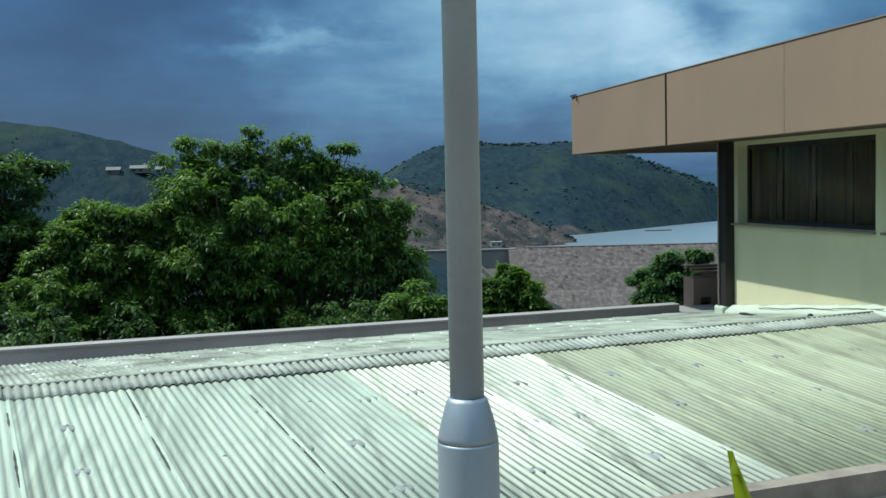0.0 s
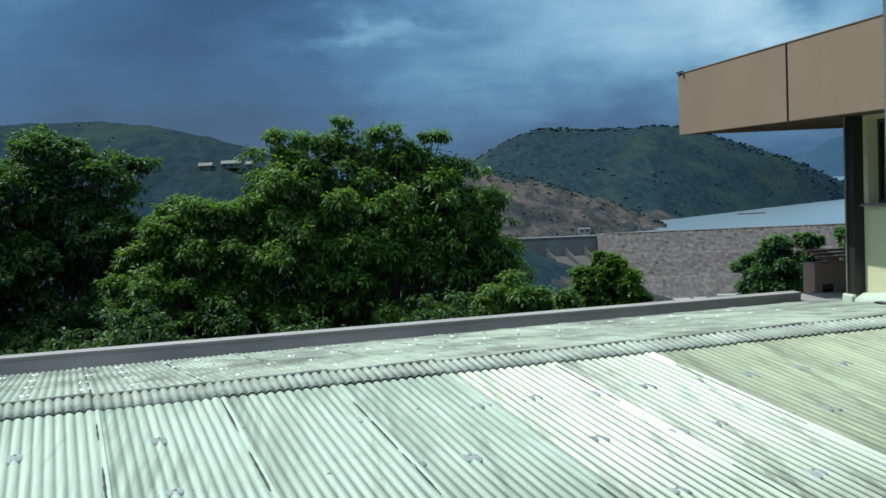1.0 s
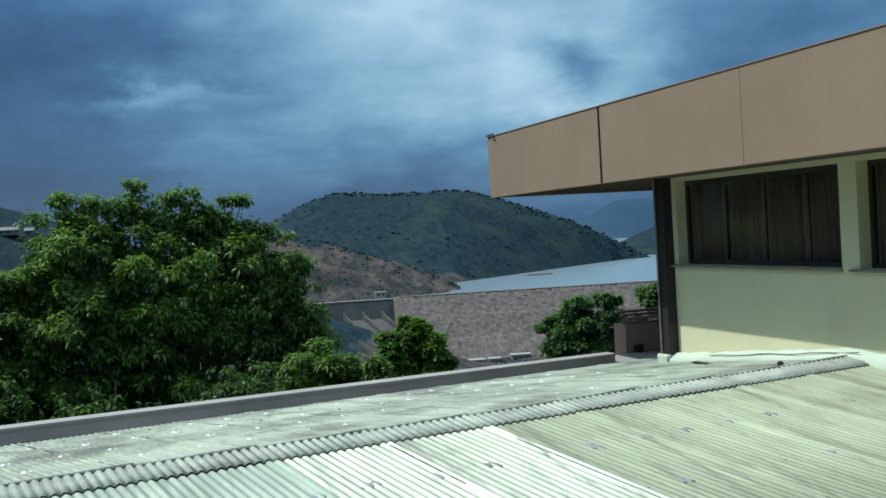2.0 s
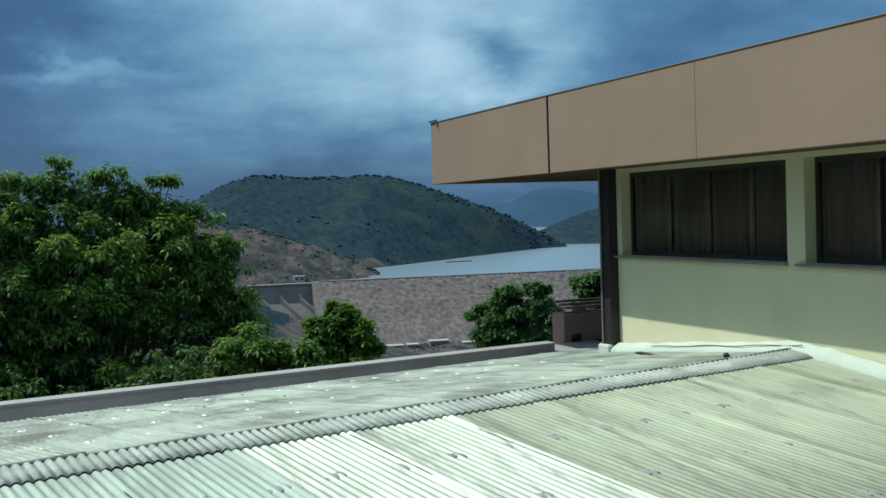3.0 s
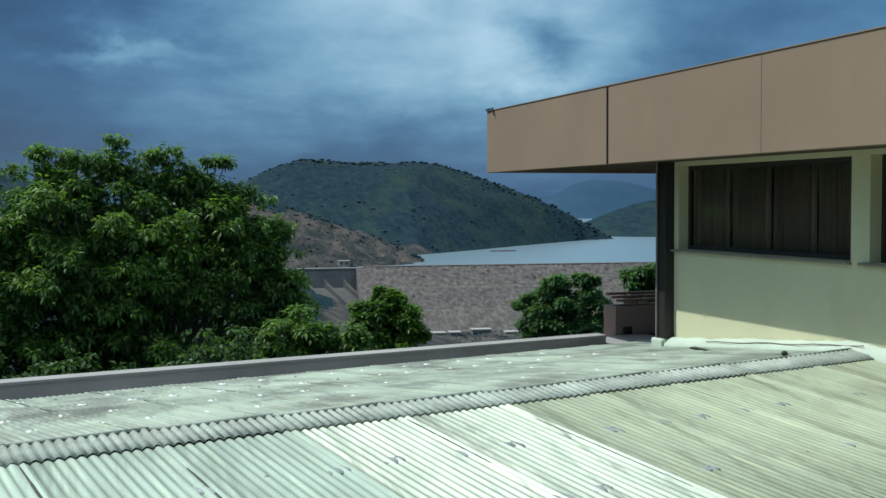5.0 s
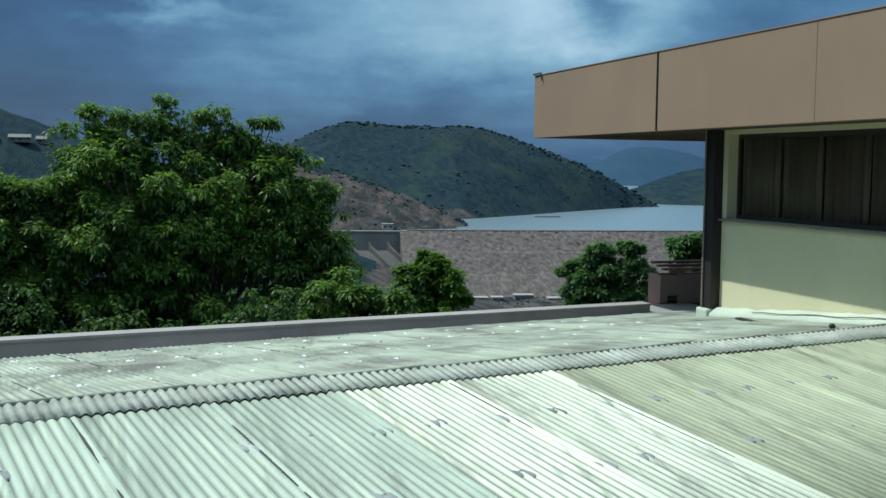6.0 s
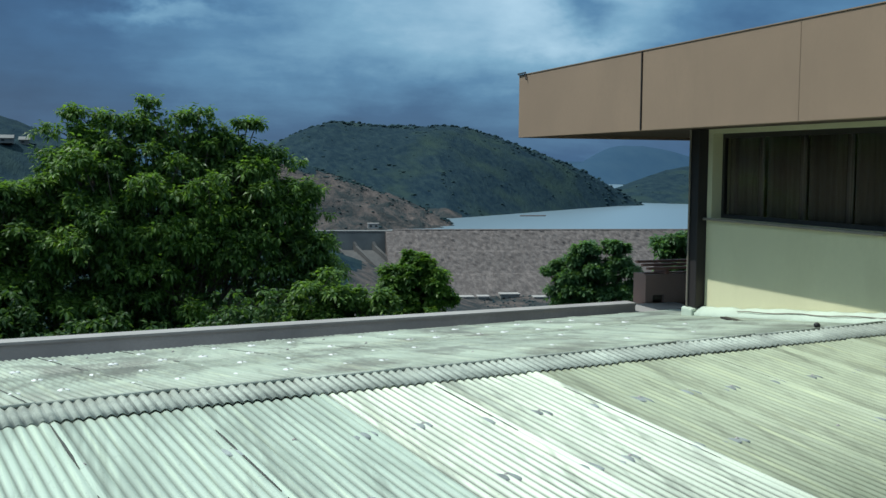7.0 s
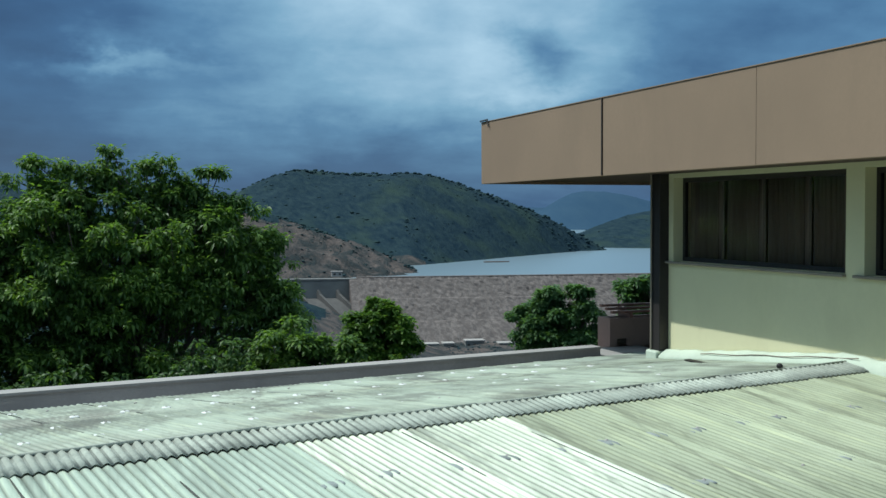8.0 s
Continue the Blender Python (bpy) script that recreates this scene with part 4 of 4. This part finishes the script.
def build_parapet():
    wall, cap = bmesh.new(), bmesh.new()
    top = 4.017
    for bm, y0, y1, lo, hi in ((wall, 0.0, 0.24, -4.0, -0.04), (cap, -0.03, 0.28, -0.036, 0.0)):
        rows = []
        for x in np.linspace(-16.0, 6.13, 15):
            y = parapet_y(x)
            rows.append([bm.verts.new((x, y + dy, top + dz)) for dy, dz in ((y0, lo), (y0, hi), (y1, hi), (y1, lo))])
        for a, b in zip(rows, rows[1:]):
            for k in range(4):
                bm.faces.new((a[k], b[k], b[(k + 1) % 4], a[(k + 1) % 4]))
        bm.faces.new(rows[0])
        bm.faces.new(rows[-1][::-1])
        bmesh.ops.recalc_face_normals(bm, faces=bm.faces)
    p = tagged(part("parapet", wall, CEMENT), "grey cement parapet along the roof's far edge", "parapet", kind="structure")
    part("coping", cap, COPING, p, "paler weathered coping")
    bed = prism([Vector((-16.0, parapet_y(-16) - 1.3, 3.60)), Vector((6.1, parapet_y(6.1) - 1.3, 3.60)), Vector((6.1, parapet_y(6.1) - 0.004, 3.60)), Vector((-16.0, parapet_y(-16) - 0.004, 3.60))], (0, 0, 0.08))
    tagged(part("gutter", bed, CEMENT), "grey gutter bed behind the parapet", "gutter", kind="structure")


build_parapet()
for name, u0, u1, v0, v1 in (("wall_south", -14.2, 4.5, 1.45, 1.65), ("wall_west", -14.42, -14.22, 1.45, 14.2)):
    base = [on_roof(u, v, -0.2) for u, v in ((u0, v0), (u1, v0), (u1, v1), (u0, v1))]
    tagged(part(name, prism(base, (0, 0, 3.75)), CREAM), "plain rendered wall below the corrugated roof", "wall", kind="structure")


# ---- the taller building ----
WALL_X, WALL_END = 6.20, 13.16
Z_SILL, Z_HEAD, Z_SOFFIT, Z_TOP, Z_LOW = 5.565, 6.826, 6.89, 7.98, 6.843
WINDOWS = ((9.40, 13.04), (5.45, 9.095), (1.50, 5.145), (-2.45, 1.195))


def build_wall():
    bm = bmesh.new()
    x0, x1 = WALL_X, WALL_X + 0.34
    south = -5.0
    box(bm, x0, x1, south, WALL_END, -0.2, Z_SILL)
    box(bm, x0, x1, south, WALL_END, Z_HEAD, Z_SOFFIT)
    edges = [WALL_END] + [v for a, b in WINDOWS for v in (b, a)] + [south]
    for hi, lo in zip(edges[::2], edges[1::2]):
        box(bm, x0, x1, lo, hi, Z_SILL, Z_HEAD)
    w = tagged(part("wall_east", bm, CREAM), "cream painted wall standing over the roof", "wall", kind="structure")
    tagged(part("wall_north", boxes((WALL_X + 0.344, 14.0, WALL_END - 0.24, WALL_END, -0.2, Z_SOFFIT)), CREAM), "cream end wall of the taller building", "wall", kind="structure")
    tagged(part("wall_far", boxes((13.76, 14.0, south, WALL_END - 0.244, -0.2, Z_SOFFIT), (WALL_X + 0.344, 13.756, south, south + 0.24, -0.2, Z_SOFFIT)), CREAM), "cream outer wall", "wall", kind="structure")
    tagged(part("floor", boxes((WALL_X + 0.35, 13.75, south + 0.25, WALL_END - 0.25, 4.0, 4.2)), ROOM), "dim room floor", "floor", kind="structure")


build_wall()


def build_window(index, y0, y1):
    w = thing("window_%d" % index, (WALL_X + 0.1, (y0 + y1) / 2, Z_SILL), "dark framed window of four panes with drawn brown curtains", "window", kind="structure")
    f0, f1 = WALL_X + 0.17, WALL_X + 0.23
    frame_ob = part("window_frame", boxes((f0, f1, y0, y1, Z_SILL, Z_SILL + 0.06), (f0, f1, y0, y1, Z_HEAD - 0.07, Z_HEAD), (f0, f1, y0, y0 + 0.06, Z_SILL + 0.06, Z_HEAD - 0.07),
                               (f0, f1, y1 - 0.06, y1, Z_SILL + 0.06, Z_HEAD - 0.07)), FRAME, w)
    step = (y1 - y0) / 4
    for k in (1, 2, 3):
        y = y0 + k * step
        part("mullion", boxes((f0 - 0.01, f1, y - 0.045, y + 0.045, Z_SILL + 0.06, Z_HEAD - 0.07), bevel=0.006), FRAME, frame_ob)
    for k in range(4):
        a, b = y0 + k * step + 0.046, y0 + (k + 1) * step - 0.046
        p = part("pane", boxes((f0 + 0.025, f0 + 0.031, a, b, Z_SILL + 0.062, Z_HEAD - 0.072)), GLASS, w)
        p.visible_shadow = False
    part("window_sill", boxes((WALL_X - 0.07, WALL_X - 0.003, y0 - 0.02, y1 + 0.12, Z_SILL - 0.035, Z_SILL - 0.002), bevel=0.006), SILL, w, "thin stained sill")
    # curtains, hung in folds
    for k in range(4):
        a, b = y0 + k * step + 0.03, y0 + (k + 1) * step - 0.03
        bm = bmesh.new()
        rows = []
        for i in range(41):
            y = a + (b - a) * i / 40
            x = WALL_X + 0.285 + 0.018 * math.sin(i * 1.25 + k) + 0.008 * math.sin(i * 2.9)
            rows.append([bm.verts.new((x, y, z)) for z in (Z_SILL + 0.003, Z_HEAD - 0.003)] + [bm.verts.new((x + 0.004, y, z)) for z in (Z_HEAD - 0.003, Z_SILL + 0.003)])
        for p, q in zip(rows, rows[1:]):
            for e in range(4):
                bm.faces.new((p[e], q[e], q[(e + 1) % 4], p[(e + 1) % 4]))
        part("curtain", bm, CURTAIN, w, "brown curtain in folds", True)
    return w


for i, (a, b) in enumerate(WINDOWS[:2]):
    build_window(i + 1, a, b)
for i, (a, b) in enumerate(WINDOWS[2:]):
    build_window(i + 3, a, b)


def build_canopy():
    c = thing("flat_roof_canopy", (9, 6, Z_SOFFIT), "flat roof with a deep tan rendered fascia", "roof", kind="structure")
    x0, x1, y0, y1 = 4.935, 15.0, -6.0, 17.485
    joints = [12.967, 9.45, 5.9, 2.4, -1.1]
    edges = [y1] + joints + [y0]
    for hi, lo in zip(edges, edges[1:]):
        part("fascia_panel", boxes((x0, x0 + 0.11, lo + (0.012 if lo == 12.967 else 0.002), hi - (0.012 if hi == 12.967 else 0.002), Z_LOW, Z_TOP), bevel=0.006), TAN, c, "tan rendered fascia panel")
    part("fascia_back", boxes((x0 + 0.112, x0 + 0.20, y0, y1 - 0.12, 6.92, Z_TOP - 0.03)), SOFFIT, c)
    part("fascia_end", boxes((x0 + 0.114, x1, y1 - 0.11, y1 - 0.003, Z_LOW, Z_TOP), bevel=0.006), TAN, c, "tan rendered end fascia")
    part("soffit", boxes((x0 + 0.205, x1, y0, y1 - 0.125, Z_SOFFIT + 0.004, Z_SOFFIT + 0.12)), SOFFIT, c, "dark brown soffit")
    part("roof_slab", boxes((x0 + 0.205, x1, y0, y1 - 0.125, Z_SOFFIT + 0.13, Z_TOP - 0.25)), CEMENT, c)
    part("edge_strip", boxes((x0 - 0.012, x0 + 0.13, y0, y1 + 0.012, Z_TOP + 0.002, Z_TOP + 0.014)), TAN, c, "thin edge strip")
    # small bent bracket at the corner
    b = bmesh.new()
    rod(b, (x0 - 0.03, y1 - 0.02, Z_TOP + 0.03), (x0 - 0.02, y1 - 0.34, Z_TOP + 0.035), 0.014)
    rod(b, (x0 - 0.03, y1 - 0.34, Z_TOP + 0.035), (x0 - 0.03, y1 - 0.40, Z_TOP - 0.10), 0.014)
    part("bracket", b, BROWN, c, "small bent metal bracket")
    part("joint_pipe", rod(bmesh.new(), (x0 - 0.012, 12.967, 6.85), (x0 - 0.012, 12.967, Z_TOP), 0.012), BROWN, c, "dark joint strip")
    return c


build_canopy()

pillar = thing("corner_pillar", (6.18, 13.3, 4.1), "dark brown boxed pillar under the canopy corner", "pillar")
part("shaft", boxes((6.04, 6.32, 13.166, 13.42, 4.19, Z_SOFFIT), bevel=0.010), BROWN, pillar)
foot = boxes((5.98, 6.345, 13.163, 13.47, 3.80, 4.186), bevel=0.03)
part("plinth", foot, PALE, pillar, "pale green mortar foot")
pipe = bmesh.new()
rod(pipe, (6.015, 13.36, 4.19), (6.015, 13.36, Z_SOFFIT), 0.014, 10)
tagged(part("drain_pipe", pipe, SILL), "thin grey pipe fixed beside the dark pillar", "pipe")

# mortar fillet where the sheets meet the wall, with a loose cable on it
fil = bmesh.new()
rng0 = np.random.default_rng(2)
rows = []
for y in np.linspace(2.4, 13.15, 90):
    v0 = roof_uv(WALL_X - 0.1, y)[1]
    z = near_z(v0) if v0 < APEX else back_z(v0)
    w, h = 0.20 + rng0.normal(0, 0.012), 0.13 + rng0.normal(0, 0.008)
    rows.append([fil.verts.new(p) for p in ((WALL_X - 0.002, y, z - 0.05), (WALL_X - w, y, z - 0.05), (WALL_X - w, y, z + 0.045), (WALL_X - 0.06, y, z + h), (WALL_X - 0.002, y, z + h + 0.01))])
for p, q in zip(rows, rows[1:]):
    for e in range(5):
        fil.faces.new((p[e], q[e], q[(e + 1) % 5], p[(e + 1) % 5]))
bmesh.ops.recalc_face_normals(fil, faces=fil.faces)
tagged(part("mortar_fillet", fil, PALE, smooth=True), "pale green mortar fillet along the foot of the wall", "trim", kind="structure")

cable = bmesh.new()
pts = []
for k in range(12):
    y = 12.1 - 0.28 * k
    pts.append(Vector((WALL_X - 0.15 - 0.015 * math.sin(1.1 * k), y, back_z(roof_uv(WALL_X - 0.2, y)[1]) + 0.095 + 0.008 * math.sin(1.7 * k))))
for p, q in zip(pts, pts[1:]):
    rod(cable, p, q, 0.008, 6)
tagged(part("loose_cable", cable, SILL), "thin grey cable lying along the foot of the wall", "cable")
tagged(part("sheet_scrap", boxes((5.50, 5.60, 11.3, 11.7, back_z(roof_uv(5.5, 11.5)[1]) + 0.02, back_z(roof_uv(5.5, 11.5)[1]) + 0.045), bevel=0.005), FRAME), "small dark scrap lying on the roof", "scrap")

knob = bmesh.new()
bmesh.ops.create_icosphere(knob, subdivisions=3, radius=0.038)
for v in knob.verts:
    v.co *= 1 + 0.12 * noise.noise(v.co * 22)
    v.co.z *= 0.9
bmesh.ops.translate(knob, verts=knob.verts, vec=(5.325, 9.49, back_z(roof_uv(5.325, 9.49)[1]) + AMP + 0.038))
tagged(part("black_ball", knob, RUBBER, smooth=True), "small black rubber ball lying on the roof", "ball")

# ---- balcony beyond the pillar ----
tagged(part("balcony_slab", boxes((6.14, 14.0, 13.51, 17.3, 3.45, 3.70)), PLANTER), "brown balcony slab", "floor", kind="structure")
tagged(part("balcony_apron", boxes((6.15, 7.5, 13.52, 16.09, 3.704, 3.86), bevel=0.02), COPING), "grey mortar apron behind the parapet's end", "trim", kind="structure")
planter = thing("balcony_planter", (7.9, 16.2, 3.7), "brown rendered planter wall with a drain slot", "planter")
part("planter_wall", boxes((6.88, 7.03, 16.1, 16.18, 3.864, 4.375), (7.27, 10.5, 16.1, 16.18, 3.864, 4.375), (7.03, 7.27, 16.1, 16.18, 4.0, 4.375), (6.88, 6.96, 16.184, 16.54, 3.704, 4.375)), PLANTER, planter)
part("back_wall", boxes((6.964, 10.5, 16.46, 16.54, 3.704, 4.375)), PLANTER, planter)
part("soil", boxes((6.964, 10.49, 16.184, 16.456, 3.9, 4.25)), BARK, planter, "dark soil")
rail = thing("timber_rail", (8.5, 16.3, 4.37), "low red-brown timber rail on the planter", "rail")
for y, z in ((16.07, 4.465), (16.27, 4.51), (16.47, 4.555)):
    part("slat", boxes((6.92, 10.4, y, y + 0.09, z, z + 0.045), bevel=0.005), TIMBER, rail)
for x in (7.3, 8.4, 9.4):
    part("bearer", prism([Vector((x, 16.1, 4.377)), Vector((x, 16.1, 4.462)), Vector((x, 16.54, 4.552)), Vector((x, 16.54, 4.377))], (0.06, 0, 0)), TIMBER, rail)

# ---- the terrace with its pole and plant ----
def roof_prism(uv, z0, z1):
    return prism([on_roof(u, v, z0) for u, v in uv], (0, 0, z1 - z0))


u6 = roof_uv(6.17, 2.2)[0]
tagged(part("terrace", roof_prism(((-8.0, -6.0), (3.9, -6.0), (u6, 1.86), (-8.0, 1.86)), 4.50, 4.78), GRIT), "gritty concrete terrace over the roof's lower edge", "terrace", kind="structure")
tagged(part("terrace_kerb", roof_prism(((-8.0, 1.864), (u6, 1.864), (u6, 1.975), (-8.0, 1.975)), 4.45, 4.90), GRIT), "gritty concrete kerb at the terrace's edge", "kerb", kind="structure")
tagged(part("terrace_wall", roof_prism(((-8.0, -6.0), (3.9, -6.0), (3.9, -5.8), (-8.0, -5.8)), -0.2, 4.496), CREAM), "cream wall carrying the terrace", "wall", kind="structure")

PX, PY = -1.695, -0.94
pole = thing("steel_pole", (PX, PY, 4.78), "galvanised steel pole stepped down with a welded collar", "pole")
part("base_tube", lathe(bmesh.new(), PX, PY, ((0.049, 4.793), (0.049, 5.884), (0.0485, 5.888)), 32), STEEL, pole, "wide lower tube", True)
reducer = part("reducer", lathe(bmesh.new(), PX, PY, ((0.0485, 5.889), (0.0475, 5.898), (0.041, 5.926), (0.033, 5.952), (0.030, 5.958)), 32), STEEL, pole, "cone-shaped reducer", True)
part("upper_tube", lathe(bmesh.new(), PX, PY, ((0.0272, 5.957), (0.0272, 9.4)), 32), STEEL, pole, "slim upper tube", True)
# a wire collar, tipped a little to one side
ringm = bmesh.new()
RING = [[ringm.verts.new((PX + (0.0315 + 0.0052 * math.cos(b)) * math.cos(a), PY + (0.0315 + 0.0052 * math.cos(b)) * math.sin(a), 5.966 + 0.003 * math.cos(a + 0.6) + 0.0052 * math.sin(b)))
         for b in np.linspace(0, 2 * math.pi, 9)[:-1]] for a in np.linspace(0, 2 * math.pi, 33)[:-1]]
for k, p in enumerate(RING):
    q = RING[(k + 1) % 32]
    for e in range(8):
        ringm.faces.new((p[e], q[e], q[(e + 1) % 8], p[(e + 1) % 8]))
part("weld_collar", ringm, WHITE, reducer, "pale welded collar", True)
part("base_plate", boxes((PX - 0.1, PX + 0.1, PY - 0.1, PY + 0.1, 4.782, 4.792)), STEEL, pole)

QX, QY = -1.06, -0.63
plant = thing("potted_plant", (QX, QY, 4.78), "pale green plant with pointed blades in a clay pot", "plant")
pot = lathe(bmesh.new(), QX, QY, ((0.10, 4.782), (0.14, 5.02), (0.155, 5.02), (0.155, 5.06), (0.13, 5.06), (0.12, 5.02)), 20, True)
part("pot", pot, TIMBER, plant, "clay pot")
for k, (dx, dy, top, lean) in enumerate(((0.115, 0.0, 5.745, -0.13), (0.05, 0.03, 5.40, 0.10), (-0.05, 0.05, 5.36, -0.12), (0.02, -0.05, 5.34, 0.05), (-0.03, -0.03, 5.42, -0.06))):
    bm = bmesh.new()
    rows = []
    n = 14
    for i in range(n + 1):
        f = i / n
        z = 5.03 + (top - 5.03) * f
        wd = 0.034 * (0.45 + 1.1 * math.sin(math.pi * min(1, f * 1.02) ** 0.8)) * (1 - f) ** 0.35 + 0.004
        cx, cy = QX + dx + lean * f * f, QY + dy + 0.02 * math.sin(k + 3 * f)
        rows.append([bm.verts.new((cx - wd, cy + 0.012, z)), bm.verts.new((cx, cy - 0.006, z)), bm.verts.new((cx + wd, cy + 0.012, z))])
    for p, q in zip(rows, rows[1:]):
        bm.faces.new((p[0], p[1], q[1], q[0]))
        bm.faces.new((p[1], p[2], q[2], q[1]))
    bmesh.ops.solidify(bm, geom=bm.faces[:], thickness=0.003)
    part("blade", bm, BLADE, plant, "pointed yellow-green leaf", True)

build_roof()
